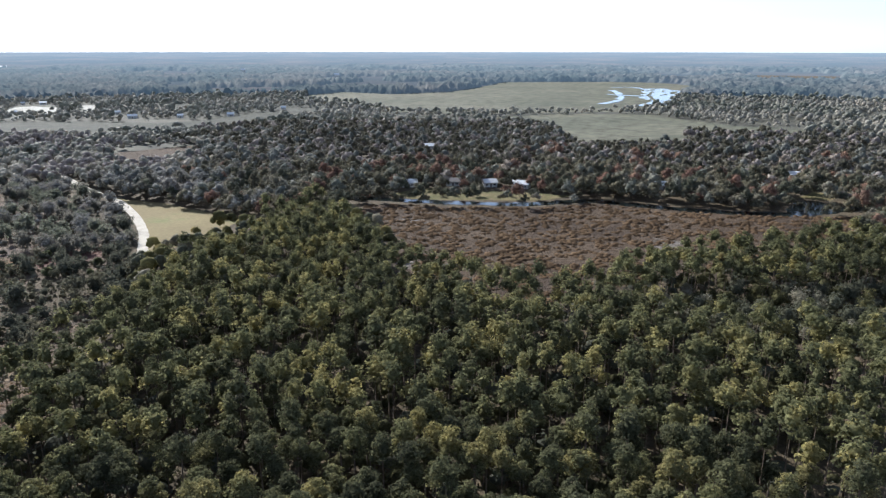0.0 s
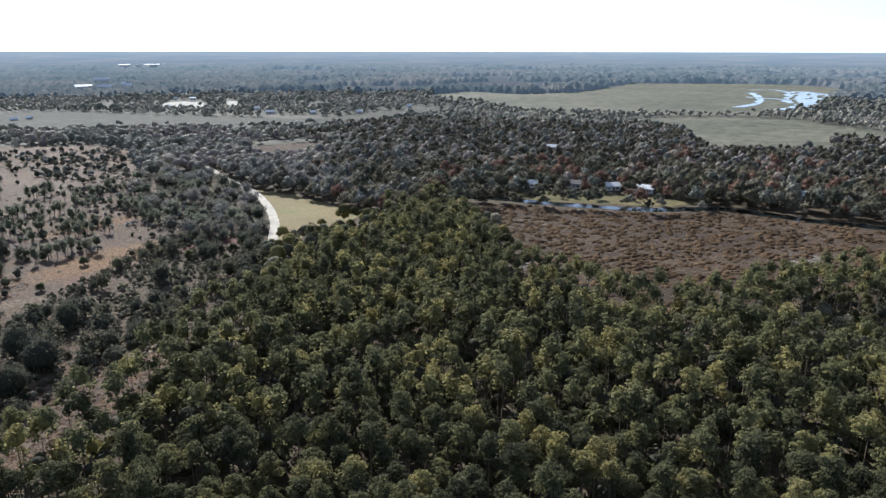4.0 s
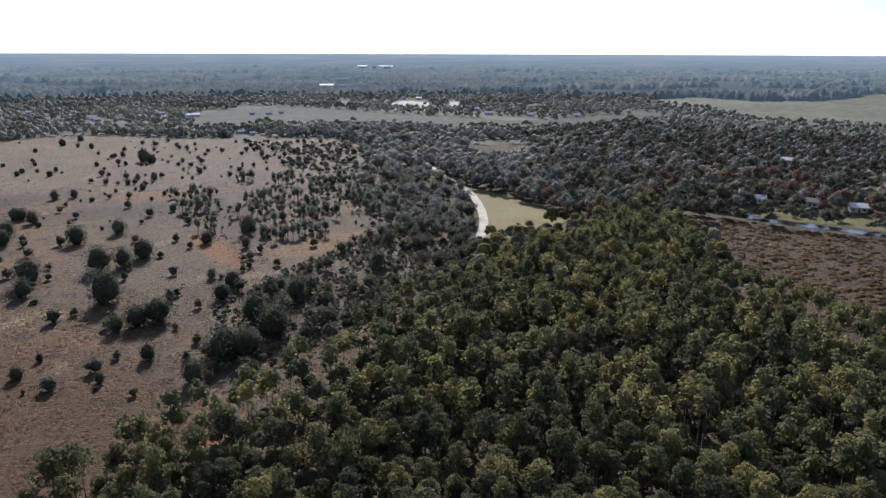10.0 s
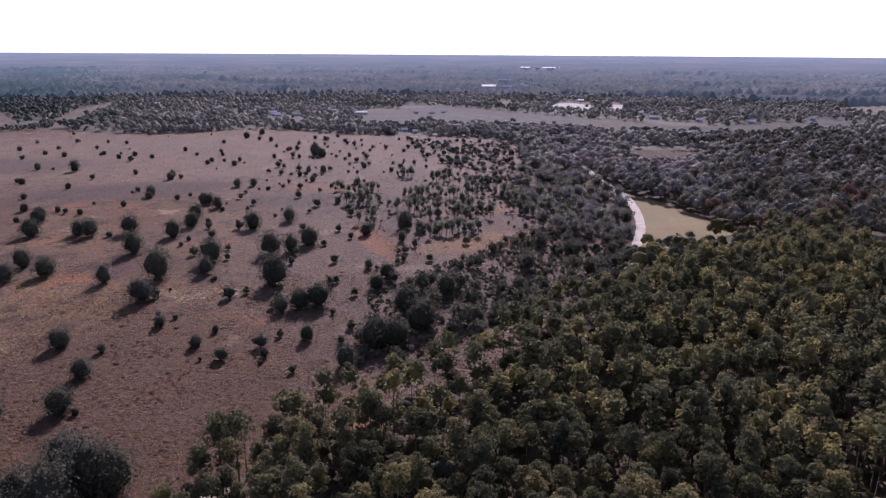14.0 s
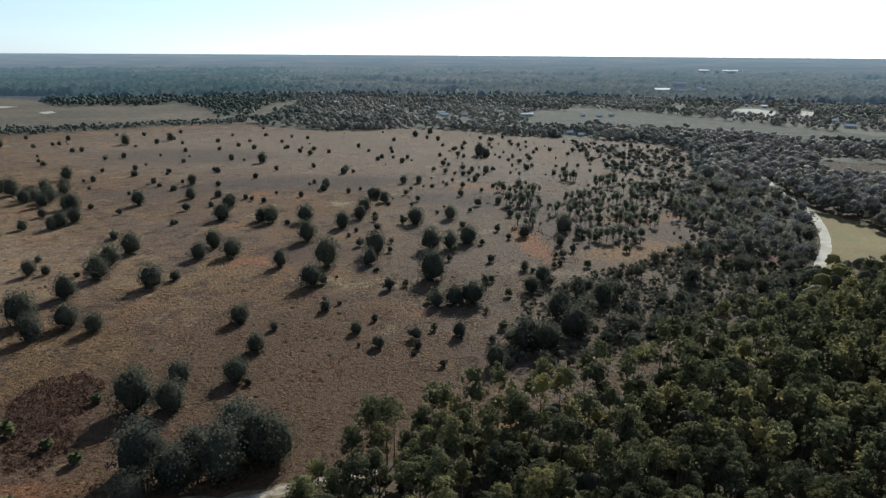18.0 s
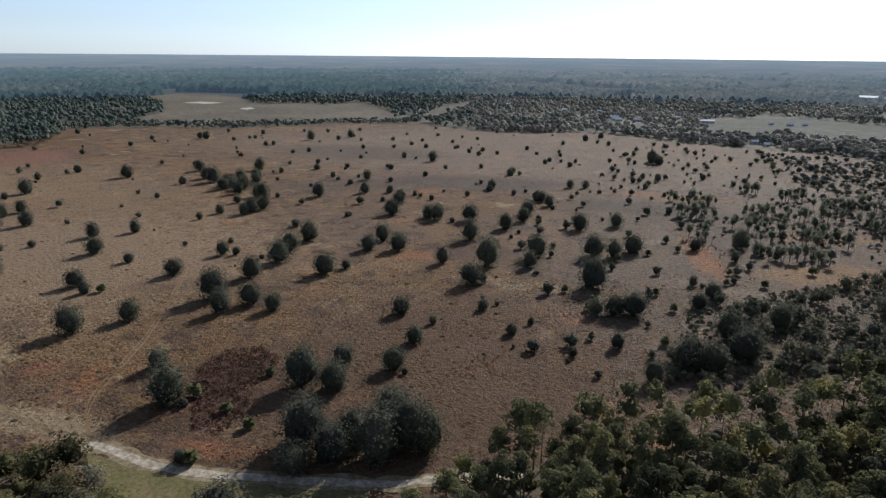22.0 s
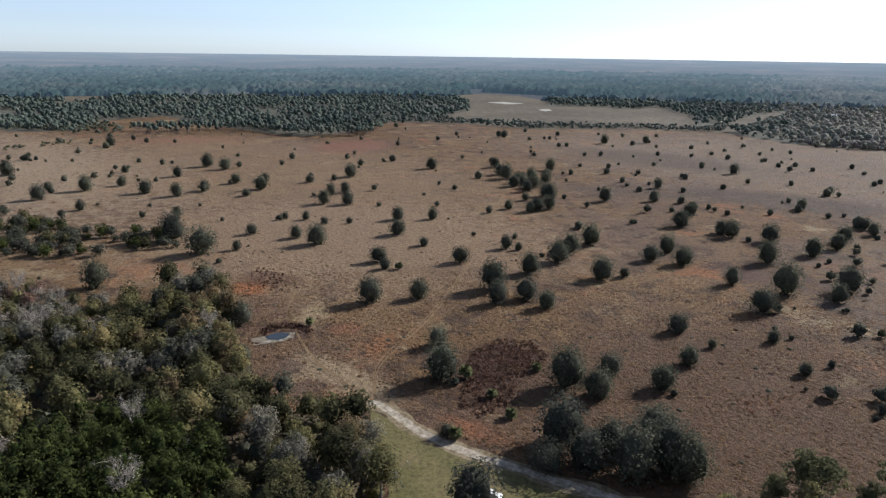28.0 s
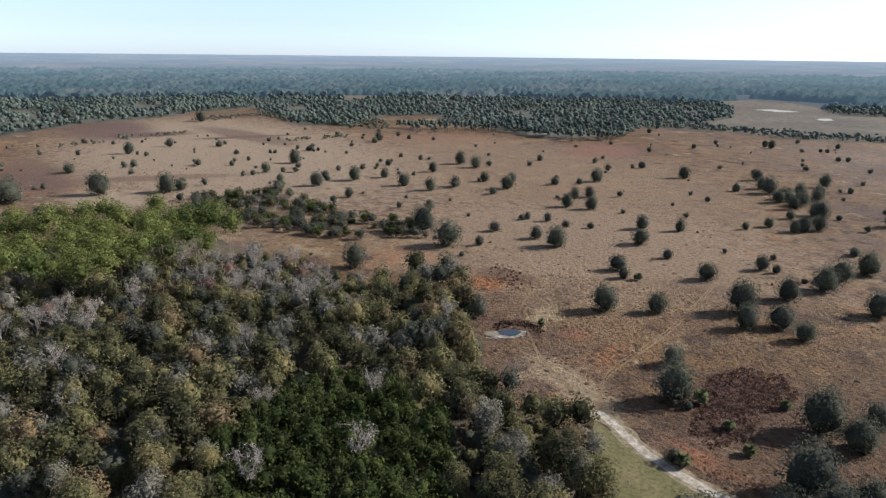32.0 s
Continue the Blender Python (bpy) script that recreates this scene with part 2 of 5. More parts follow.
# haze is painted into the mid, dark, brown and far pine leaf colours below
L_MID_HAZED = leaf_mat("haze_paled_woodland_leaves", (0.2, 0.195, 0.168), (0.26, 0.25, 0.216), (0.31, 0.282, 0.242), 0.3, 0.03, 0.1, 1.1, 0.2, 0.2, SHEEN)
L_LIVEOAK = leaf_mat("live_oak_leaves", (0.092, 0.088, 0.064), (0.15, 0.14, 0.104), None, 0.4, 0.13, 0.3, 2.2, 0.12, 0.3)
L_MIDDARK_HAZED = leaf_mat("haze_paled_dark_leaves", (0.142, 0.148, 0.125), (0.2, 0.2, 0.17), None, 0.3, 0.03, 0.1, 1.1, 0.2, 0.2, SHEEN)
L_MIDBROWN_HAZED = leaf_mat("haze_paled_brown_twigs", (0.24, 0.208, 0.184), (0.305, 0.265, 0.235), None, 0.3, 0.03, 0.1, 1.1, 0.2, 0.2, SHEEN)
L_UNDER = leaf_mat("grey_green_scrub_leaves", (0.1, 0.1, 0.072), (0.16, 0.15, 0.108), None, 0.5, 0.08, 0.3, 2.2, 0.05, 0.3)
L_FARPINE_HAZED = leaf_mat("haze_tinted_pine_needles", (0.07, 0.093, 0.078), (0.115, 0.136, 0.112), None, 0.3, 0.03, 0.15, 0.7, 0.2, 0.3, SHEEN)
L_DARK = leaf_mat("dark_holly_leaves", (0.06, 0.061, 0.034), (0.112, 0.107, 0.056), None, 0.45, 0.13, 0.35, 2.2, 0.12, 0.35)
L_YOUNG = leaf_mat("young_pine_needles", (0.13, 0.142, 0.108), (0.2, 0.208, 0.16), None, 0.62, 0.05, 0.3)
L_TUFT = leaf_mat("dry_tussocks", (0.115, 0.073, 0.042), (0.19, 0.126, 0.074), None, 0.45, 0.09, 0.3, 3.0, 0.12, 0.4)
L_PALM = leaf_mat("palm_fronds", (0.07, 0.08, 0.04), (0.125, 0.13, 0.065), None, 0.3, 0.5, 0.3)
L_REDLOW = leaf_mat("dark_bramble_leaves", (0.06, 0.036, 0.029), (0.105, 0.062, 0.047), None, 0.25, 0.3, 0.2)
L_ORANGE = leaf_mat("rusty_bracken_fronds", (0.17, 0.08, 0.04), (0.25, 0.125, 0.06), None, 0.3, 0.3, 0.2)
L_SHRUB = leaf_mat("marsh_shrub_leaves", (0.11, 0.076, 0.05), (0.172, 0.118, 0.077), None, 0.5, 0.05, 0.25, 2.2, 0.05, 0.35)


def bark_mat(name, a, b):
    m, n, l, bsdf = material(name, 0.9, 0.15)
    col, h = noise_ramp(n, l, place(n), 6.0, [(0.3, a), (0.7, b)], 5.0)
    l.new(col, bsdf.inputs["Base Color"])
    bn = n.new("ShaderNodeBump")
    bn.inputs["Distance"].default_value = 0.03
    l.new(h, bn.inputs["Height"])
    l.new(bn.outputs[0], bsdf.inputs["Normal"])
    return m


M_BARK = bark_mat("pine_bark", (0.10, 0.075, 0.055), (0.2, 0.155, 0.12))
M_GREYBARK = bark_mat("grey_bark", (0.16, 0.14, 0.12), (0.32, 0.29, 0.26))


def water_mat():
    m, n, l, b = material("still_water", 0.12, 0.5)
    b.inputs["Base Color"].default_value = (0.012, 0.016, 0.016, 1)
    col, h = noise_ramp(n, l, place(n), 0.8, [(0.3, (0, 0, 0)), (0.7, (1, 1, 1))])
    bn = n.new("ShaderNodeBump")
    bn.inputs["Strength"].default_value, bn.inputs["Distance"].default_value = 0.05, 0.02
    l.new(h, bn.inputs["Height"])
    l.new(bn.outputs[0], b.inputs["Normal"])
    return m


M_WATER = water_mat()


def distance_mat(name, stops, relief):
    """The backdrop's woods and fields: streaks of crowns and clearings, with haze painted over them as emission that
    grows with distance.
    """
    m, n, l, b = material(name, 1.0, 0.0)
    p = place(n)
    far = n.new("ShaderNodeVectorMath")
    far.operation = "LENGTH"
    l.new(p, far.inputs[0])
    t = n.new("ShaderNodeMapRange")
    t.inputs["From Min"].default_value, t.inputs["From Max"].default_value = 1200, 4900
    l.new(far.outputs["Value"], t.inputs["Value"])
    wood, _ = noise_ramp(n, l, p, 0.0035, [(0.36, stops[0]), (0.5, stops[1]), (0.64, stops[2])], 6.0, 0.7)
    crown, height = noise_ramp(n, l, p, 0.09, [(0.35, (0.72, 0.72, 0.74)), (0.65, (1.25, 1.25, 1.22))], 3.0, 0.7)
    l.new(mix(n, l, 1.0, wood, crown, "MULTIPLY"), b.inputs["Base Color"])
    l.new(mix(n, l, t.outputs[0], HAZE_GLOW[0], HAZE_GLOW[1]), b.inputs["Emission Color"])
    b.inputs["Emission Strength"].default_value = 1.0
    if relief:
        rough = n.new("ShaderNodeBump")
        rough.inputs["Strength"].default_value, rough.inputs["Distance"].default_value = 1.0, relief
        l.new(height, rough.inputs["Height"])
        l.new(rough.outputs[0], b.inputs["Normal"])
    return m


HAZE_GLOW = (0.014, 0.022, 0.031), (0.12, 0.162, 0.2)      # haze painted as emission, from the backdrop's near edge to the horizon
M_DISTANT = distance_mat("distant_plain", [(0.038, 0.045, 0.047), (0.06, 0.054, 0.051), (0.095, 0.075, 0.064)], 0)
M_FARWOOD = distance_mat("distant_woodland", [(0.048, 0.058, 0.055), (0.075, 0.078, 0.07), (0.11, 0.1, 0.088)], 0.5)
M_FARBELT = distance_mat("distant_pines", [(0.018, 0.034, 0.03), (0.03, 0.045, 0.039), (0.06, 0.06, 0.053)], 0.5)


# ---- mesh helpers ----
def tri_mesh(name, v, f, mats, which=None, smooth=False):
    me = bpy.data.meshes.new(name)
    v, f = np.asarray(v, np.float32), np.asarray(f, np.int32)
    k = f.shape[1]
    me.vertices.add(len(v))
    me.vertices.foreach_set("co", v.ravel())
    me.loops.add(f.size)
    me.loops.foreach_set("vertex_index", f.ravel())
    me.polygons.add(len(f))
    me.polygons.foreach_set("loop_start", np.arange(0, f.size, k, dtype=np.int32))
    for m in mats:
        me.materials.append(m)
    if which is not None:
        me.polygons.foreach_set("material_index", np.asarray(which, np.int32))
    if smooth:
        me.polygons.foreach_set("use_smooth", np.ones(len(f), bool))
    me.update(calc_edges=True)
    return me


def soup(v):
    """Loose triangles as vertices and faces."""
    return v, np.arange(len(v)).reshape(-1, 3)


def leaf_mesh(name, shape, mat):
    return tri_mesh(name, shape[0], shape[1], [mat], None, True)


def child(name, me, parent, label=""):
    ob = new(name, me)
    ob.parent = parent
    if label:
        tagged(ob, label)
    return ob


def part(name, bm, mat, parent, label=""):
    me = bpy.data.meshes.new(name)
    bm.to_mesh(me)
    bm.free()
    me.materials.append(mat)
    return child(name, me, parent, label)


def leaves(rng, centres, radii, per, size, flat=0.8, ragged=0.7, long=1.0, rise=0.6, wide=1.0):
    """Triangles strewn over puffs of foliage, facing outwards more or less."""
    c = np.repeat(np.asarray(centres, float), per, 0)
    r = np.repeat(np.asarray(radii, float), per)
    d = rng.normal(size=(len(c), 3))
    d[:, 2] += 0.35
    d /= np.linalg.norm(d, axis=1)[:, None]
    p = c + d * (r * rng.uniform(0.6, 1.0, len(c)))[:, None] * np.array([1, 1, flat])
    nrm = d + rng.normal(size=d.shape) * ragged * 0.6 + np.array([0, 0, rise])
    nrm /= np.linalg.norm(nrm, axis=1)[:, None]
    a = np.cross(nrm, rng.normal(size=d.shape))
    a /= np.linalg.norm(a, axis=1)[:, None]
    b = np.cross(nrm, a)
    s = (size * rng.uniform(0.6, 1.3, len(c)))[:, None]
    v = np.empty((len(c), 3, 3))
    v[:, 0] = p - a * s * 0.5 * wide - b * s * 0.4
    v[:, 1] = p + a * s * 0.5 * wide - b * s * 0.3
    v[:, 2] = p + b * s * 0.6 * long
    return soup(v.reshape(-1, 3))


def tube(points, radii, sides=6):
    """A tapered, bent stem as vertices and triangles."""
    pts = np.asarray(points, float)
    v, f = [], []
    for i, p in enumerate(pts):
        t = pts[min(i + 1, len(pts) - 1)] - pts[max(i - 1, 0)]
        t /= np.linalg.norm(t)
        a = np.cross(t, (0.3, 1, 0.1))
        a /= np.linalg.norm(a)
        b = np.cross(t, a)
        for k in range(sides):
            w = 2 * math.pi * k / sides
            v.append(p + (a * math.cos(w) + b * math.sin(w)) * radii[i])
    for i in range(len(pts) - 1):
        for k in range(sides):
            q, w = i * sides + k, i * sides + (k + 1) % sides
            f += [(q, w, w + sides), (q, w + sides, q + sides)]
    return np.array(v), np.array(f)


def joined(pieces):
    v, f, o = [], [], 0
    for a, b in pieces:
        v.append(a)
        f.append(b + o)
        o += len(a)
    return np.concatenate(v), np.concatenate(f)


def inside(poly, x, y):
    """Which of the places lie inside the polygon."""
    x, y = np.asarray(x, float), np.asarray(y, float)
    hit = np.zeros(x.shape, bool)
    for (ax, ay), (bx, by) in zip(poly, poly[1:] + poly[:1]):
        cut = (ay > y) != (by > y)
        with np.errstate(divide="ignore", invalid="ignore"):
            hit ^= cut & (x < (bx - ax) * (y - ay) / (by - ay + 1e-12) + ax)
    return hit


def near_line(line, x, y, w):
    hit = np.zeros(np.shape(x), bool)
    for (ax, ay), (bx, by) in zip(line, line[1:]):
        dx, dy = bx - ax, by - ay
        t = np.clip(((x - ax) * dx + (y - ay) * dy) / (dx * dx + dy * dy), 0, 1)
        hit |= np.hypot(x - ax - t * dx, y - ay - t * dy) < w
    return hit


def spread(rng, x0, x1, y0, y1, step):
    """A jittered grid of places."""
    gx, gy = np.meshgrid(np.arange(x0, x1, step), np.arange(y0, y1, step))
    x = gx.ravel() + rng.uniform(-0.48, 0.48, gx.size) * step
    y = gy.ravel() + rng.uniform(-0.48, 0.48, gx.size) * step
    return x, y


def smooth_line(pts, step):
    """A Catmull-Rom line through the points."""
    out = []
    p = [Vector((*q, 0)) for q in pts]
    p = [2 * p[0] - p[1]] + p + [2 * p[-1] - p[-2]]
    for a, b, c, d in zip(p, p[1:], p[2:], p[3:]):
        k = max(2, int((c - b).length / step))
        for i in range(k):
            t = i / k
            out.append(0.5 * ((2 * b) + (c - a) * t + (2 * a - 5 * b + 4 * c - d) * t * t + (3 * b - a - 3 * c + d) * t ** 3))
    out.append(p[-2])
    return [(q.x, q.y) for q in out]


def ragged_edge(poly, step, amp, seed):
    """The polygon with its edge broken up by noise."""
    out = []
    for (ax, ay), (bx, by) in zip(poly, poly[1:] + poly[:1]):
        length = math.hypot(bx - ax, by - ay)
        k = max(1, int(length / step))
        for i in range(k):
            x, y = ax + (bx - ax) * i / k, ay + (by - ay) * i / k
            w = noise.noise_vector((x / step / 3 + seed, y / step / 3, seed * 1.7)) * amp + noise.noise_vector((x / step + seed, y / step, 9)) * amp * 0.5
            out.append((x + w.x, y + w.y))
    return out


def sheet(name, poly, z, mat, label, category="ground", kind="structure"):
    from mathutils.geometry import tessellate_polygon
    tri = tessellate_polygon([[Vector((x, y, 0)) for x, y in poly]])
    v = [(x, y, z) for x, y in poly]
    f = []
    for a, b, c in tri:
        up = (v[b][0] - v[a][0]) * (v[c][1] - v[a][1]) - (v[b][1] - v[a][1]) * (v[c][0] - v[a][0])
        f.append((a, b, c) if up > 0 else (a, c, b))
    ob = new(name, tri_mesh(name, v, f, [mat]))
    return tagged(ob, label, category, "", kind)


def strip(name, line, width, z, mat, label, category, seed=1, wobble=0.3):
    left, right = [], []
    for i, (x, y) in enumerate(line):
        ax, ay = line[max(i - 1, 0)]
        bx, by = line[min(i + 1, len(line) - 1)]
        d = math.hypot(bx - ax, by - ay)
        nx, ny = -(by - ay) / d, (bx - ax) / d
        w1 = width / 2 + noise.noise((x / 4, y / 4, seed)) * wobble
        w2 = width / 2 + noise.noise((x / 4, y / 4, seed + 50)) * wobble
        left.append((x + nx * w1, y + ny * w1, z))
        right.append((x - nx * w2, y - ny * w2, z))
    k = len(line)
    f = []
    for i in range(k - 1):
        f += [(i, k + i, k + i + 1), (i, k + i + 1, i + 1)]
    return tagged(new(name, tri_mesh(name, left + right, f, [mat])), label, category, "", "structure")


# ---- the plan ----
FIELD = [(-335, -60), (-370, -120), (-700, -140), (-833, -39), (-880, -10), (-901, 33), (-939, 86), (-995, 118), (-1039, 208), (-956, 208), (-779, 208), (-744, 254),
         (-836, 315), (-845, 397), (-746, 388), (-629, 390), (-564, 394), (-559, 462), (-608, 544), (-586, 573), (-540, 614), (-468, 625), (-413, 677), (-384, 721),
         (-322, 744), (-303, 776), (-260, 744), (-210, 720), (-156, 720), (-101, 752), (-51, 740), (-14, 711), (31, 685), (85, 676), (134, 649), (150, 600), (132, 516),
         (130, 420), (140, 370), (118, 280), (110, 250), (93, 215), (70, 195), (38, 158), (5, 136), (-12, 129), (-23, 118), (-26, 106), (-38, 100), (-50, 84),
         (-74, 60), (-88, 76), (-109, 86), (-129, 78), (-155, 90), (-194, 103), (-216, 101), (-193, 76), (-232, 66), (-262, 58), (-335, 34)]
PINES = [(-34, 60), (-36, 100), (-26, 108), (-23, 120), (-12, 131), (6, 138), (24, 149), (38, 162), (56, 178), (70, 195), (90, 199), (117, 228), (144, 229),
         (183, 265), (207, 261), (197, 226), (190, 208), (166, 168), (173, 144), (168, 117), (192, 103), (217, 97), (265, 76), (310, 52), (310, -30), (60, -30), (40, 30)]
GREYSWAMP = [(189, 85), (213, 74), (228, 52), (258, 31), (260, 20), (206, 14), (204, 22), (189, 42), (185, 58), (179, 75)]
HARDWOOD = [(-60, 40), (-70, 66), (-81, 75), (-93, 81), (-109, 85), (-118, 83), (-129, 79), (-142, 80), (-160, 88), (-172, 97), (-200, 108), (-222, 106), (-206, 84), (-208, 74),
            (-245, 62), (-268, 40), (-262, -60), (-180, -60), (-60, -40)]
FARPINES = [(-324, -60), (-328, -9), (-331, 12), (-298, 45), (-266, 46), (-250, 20), (-232, -2), (-228, -60)]
BARE = [(-262, 18), (-268, 34), (-258, 50), (-242, 63), (-216, 74), (-191, 68), (-195, 52), (-213, 34), (-225, 14), (-222, -45), (-200, -45), (-205, 10), (-240, 10)]
GREENWOOD = [(-80, 5), (-131, 14), (-147, 40), (-139, 57), (-120, 60), (-90, 48), (-70, 30)]
THICKET = [(-407, 44), (-402, 95), (-330, 106), (-294, 140), (-269, 129), (-276, 114), (-272, 100), (-310, 67), (-383, 41)]
MIDWOOD = [(8, 228), (30, 250), (62, 276), (84, 296), (112, 292), (118, 276), (110, 245), (93, 215), (53, 187), (26, 176), (6, 161), (1, 170)]
SAVANNA = [(-6, 410), (40, 458), (108, 430), (100, 330), (82, 300), (32, 292), (4, 324)]
MARSH = [(203, 208), (225, 262), (247, 264), (296, 196), (325, 178), (354, 102), (385, 62), (345, 50), (265, 80), (217, 100), (190, 106), (170, 118), (176, 145), (170, 168)]
MEADOW = [(163, 381), (175, 350), (181, 285), (155, 272), (126, 262), (117, 255), (130, 280), (142, 305), (152, 336), (160.5, 372)]
ROAD = [(180, 520), (166, 438), (162, 394), (160, 370), (151, 335), (140, 304), (128, 279), (117, 259)]
TRACK = [(-113, 96.3), (-107, 96.8), (-99, 95.6), (-91, 95.2), (-81, 96.5), (-69, 99.4), (-57, 102.5), (-46, 106), (-36, 112), (-24, 118)]
CANAL = [(235, 300), (256, 276), (268, 252), (287, 221), (304, 200), (330, 181), (342, 140), (358, 104), (376, 84), (420, 60)]
LAWNS = [(272, 278), (302, 270), (329, 216), (336, 197), (314, 200), (296, 224), (272, 254)]
BASIN = [(370, 90), (381, 95), (405, 97), (413, 87), (400, 78), (378, 77)]
EASTLAWN = [(414, 99), (438, 97), (442, 82), (416, 82)]
REEDS = [(695, 895), (786, 1003), (889, 1022), (905, 914), (1019, 877), (1213, 940), (1411, 1034), (1615, 846), (1626, 724), (1542, 577), (1231, 506), (976, 423),
         (842, 430), (756, 500), (710, 554), (679, 583), (649, 656), (693, 771)]
FARPLAIN = [(2561, 838), (2669, 669), (2542, 528), (1972, 407), (1931, 480), (1883, 562), (2095, 669)]
POND = [(1205, 570), (1385, 639), (1410, 615), (1341, 545), (1370, 527), (1231, 506), (1087, 463), (990, 437), (1034, 466), (1056, 492)]
ARMS = [[(943, 508), (1023, 523), (1090, 550), (1148, 583), (1273, 665)], [(1364, 713), (1398, 681), (1316, 601)], [(1159, 614), (1146, 585), (1152, 560), (1147, 527)], [(947, 450), (1024, 461), (1098, 486)]]
REEDS2 = [(653, 508), (759, 476), (814, 415), (828, 371), (800, 325), (769, 260), (784, 211), (772, 184), (697, 165), (698, 196), (685, 230), (655, 259), (577, 232),
          (536, 261), (510, 286), (534, 320), (600, 372), (644, 447)]
SCRUB = [(-620, 556), (-590, 580), (-540, 618), (-468, 629), (-413, 681), (-384, 725), (-322, 748), (-303, 780), (-320, 850), (-348, 782), (-396, 748), (-441, 710),
         (-493, 680), (-547, 656), (-610, 646), (-660, 600)]
GLADE = [(-939, 1004), (-930, 1119), (-831, 1108), (-734, 1054), (-638, 938), (-591, 998), (-534, 978), (-515, 1058), (-417, 942), (-367, 870), (-343, 779), (-396, 743),
         (-441, 705), (-493, 674), (-547, 650), (-610, 640), (-671, 770), (-775, 892)]
WEDGE = [(-298, 740), (-325, 858), (-356, 998), (-359, 1088), (-343, 1141), (-314, 1003), (-304, 901), (-290, 804)]
PINEGAP = [(-1299, 430), (-1274, 500), (-1125, 442), (-1122, 376)]
DARKMARSH = [(245, 556), (305, 543), (286, 493), (254, 479), (223, 486), (215, 523)]
TOWNLAND = [(323, 1042), (346, 1090), (372, 1096), (382, 1049), (358, 968), (338, 945), (308, 955), (300, 1009)]
TOWNLAND2 = [(423, 1069), (435, 1042), (395, 942), (374, 938)]
PASTURE = [(16, 917), (53, 987), (115, 1030), (169, 1030), (232, 951), (284, 864), (346, 804), (373, 746), (420, 734), (517, 777), (595, 754), (586, 714), (448, 645),
           (384, 635), (335, 644), (295, 684), (231, 723), (153, 756), (97, 780), (40, 780), (12, 841)]
BRAMBLE = [(-114, 134), (-115, 147), (-107, 153), (-98, 148), (-94, 138), (-95, 131), (-88, 117), (-89, 109), (-96, 109), (-104, 120)]
ROADSIDE = [(-94, 100), (-86, 104), (-78, 107.5), (-73, 106), (-77, 103), (-84, 99), (-90, 98)]
BRACKEN_A = [(-208, 115), (-214, 122), (-210, 128), (-202, 127), (-196, 119), (-199, 113)]
BRACKEN_B = [(-54, 153), (-51, 161), (-42, 170), (-38, 165), (-44, 155)]
BRACKEN_C = [(2, 318), (14, 334), (26, 281), (32, 266), (22, 252), (19, 270), (10, 303)]
RING = [(-220, 130), (-223, 136), (-215, 141), (-201, 136), (-194, 127), (-199, 123)]
SANDPIT = [(-164.5, 96), (-160.5, 95.5), (-158.5, 98.5), (-157, 103), (-158.2, 106), (-160.2, 108.5), (-163.2, 104), (-165, 99.5)]
POOL = [(-163.5, 101), (-161, 99.8), (-158.6, 101.5), (-158.8, 104.5), (-161, 107.5), (-163, 105.5)]
PITRING = [(-168, 100.5), (-170, 106.5), (-166.5, 113), (-159, 114), (-156, 110.5), (-162.5, 110), (-166, 107), (-164.5, 101)]
VERGE = [(-110, 94), (-100, 94), (-92, 93.5), (-83, 94.5), (-70, 97.5), (-58, 101), (-50, 104), (-48, 98), (-58, 92), (-62, 84), (-66, 76), (-74, 68), (-86, 78), (-98, 84)]
PALEGRASS = [(-148, 101), (-131, 106), (-109, 100), (-112, 96), (-128, 95), (-139, 97)]
WESTWOOD = [(128, 468), (168, 450), (158, 372), (148, 336), (136, 304), (119, 272), (104, 284), (92, 310), (88, 349), (104, 420)]
BANDPINES = [(-660, 288), (-603, 417), (-527, 403), (-532, 469), (-603, 531), (-672, 465), (-700, 305)]
BANDSHRUB = [(-927, 187), (-939, 274), (-789, 314), (-684, 285), (-725, 249), (-858, 207)]
OPEN = [FIELD, MARSH, MEADOW, LAWNS, BASIN, EASTLAWN, REEDS, REEDS2, FARPLAIN, GLADE, WEDGE, PINEGAP, DARKMARSH, TOWNLAND, TOWNLAND2, PASTURE, SCRUB]


def rings(name, radii, rise, mats, pick, label, category):
    """A round sheet of rings, flat or rising outwards."""
    seg, v, f, w = 90, [], [], []
    for r in radii:
        v += [(r * math.sin(2 * math.pi * k / seg), r * math.cos(2 * math.pi * k / seg), rise(r)) for k in range(seg)]
    for i in range(len(radii) - 1):
        for k in range(seg):
            a, b = i * seg + k, i * seg + (k + 1) % seg
            f += [(a, b + seg, a + seg)] + ([(a, b, b + seg)] if radii[i] else [])
            w += [pick(radii[i + 1])] * (2 if radii[i] else 1)
    return tagged(new(name, tri_mesh(name, v, f, mats, w, True)), label, category, "", "structure")


def far_rise(r):
    return 0 if r < 2400 else 57 * ((r - 2400) / 2500) ** 1.4


# the outer ground rings glow like the backdrop, with the same painted haze
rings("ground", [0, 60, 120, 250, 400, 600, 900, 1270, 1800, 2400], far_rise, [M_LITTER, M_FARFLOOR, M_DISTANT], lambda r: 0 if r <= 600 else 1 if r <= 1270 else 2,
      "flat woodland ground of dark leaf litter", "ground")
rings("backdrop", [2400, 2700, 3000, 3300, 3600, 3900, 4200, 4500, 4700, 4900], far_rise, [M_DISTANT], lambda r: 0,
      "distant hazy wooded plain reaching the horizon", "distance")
sheet("ground_grassland", ragged_edge(FIELD, 12, 4, 3), 0.05, M_GRASS, "open dry brown grassland with rusty and dark patches", "grassland")
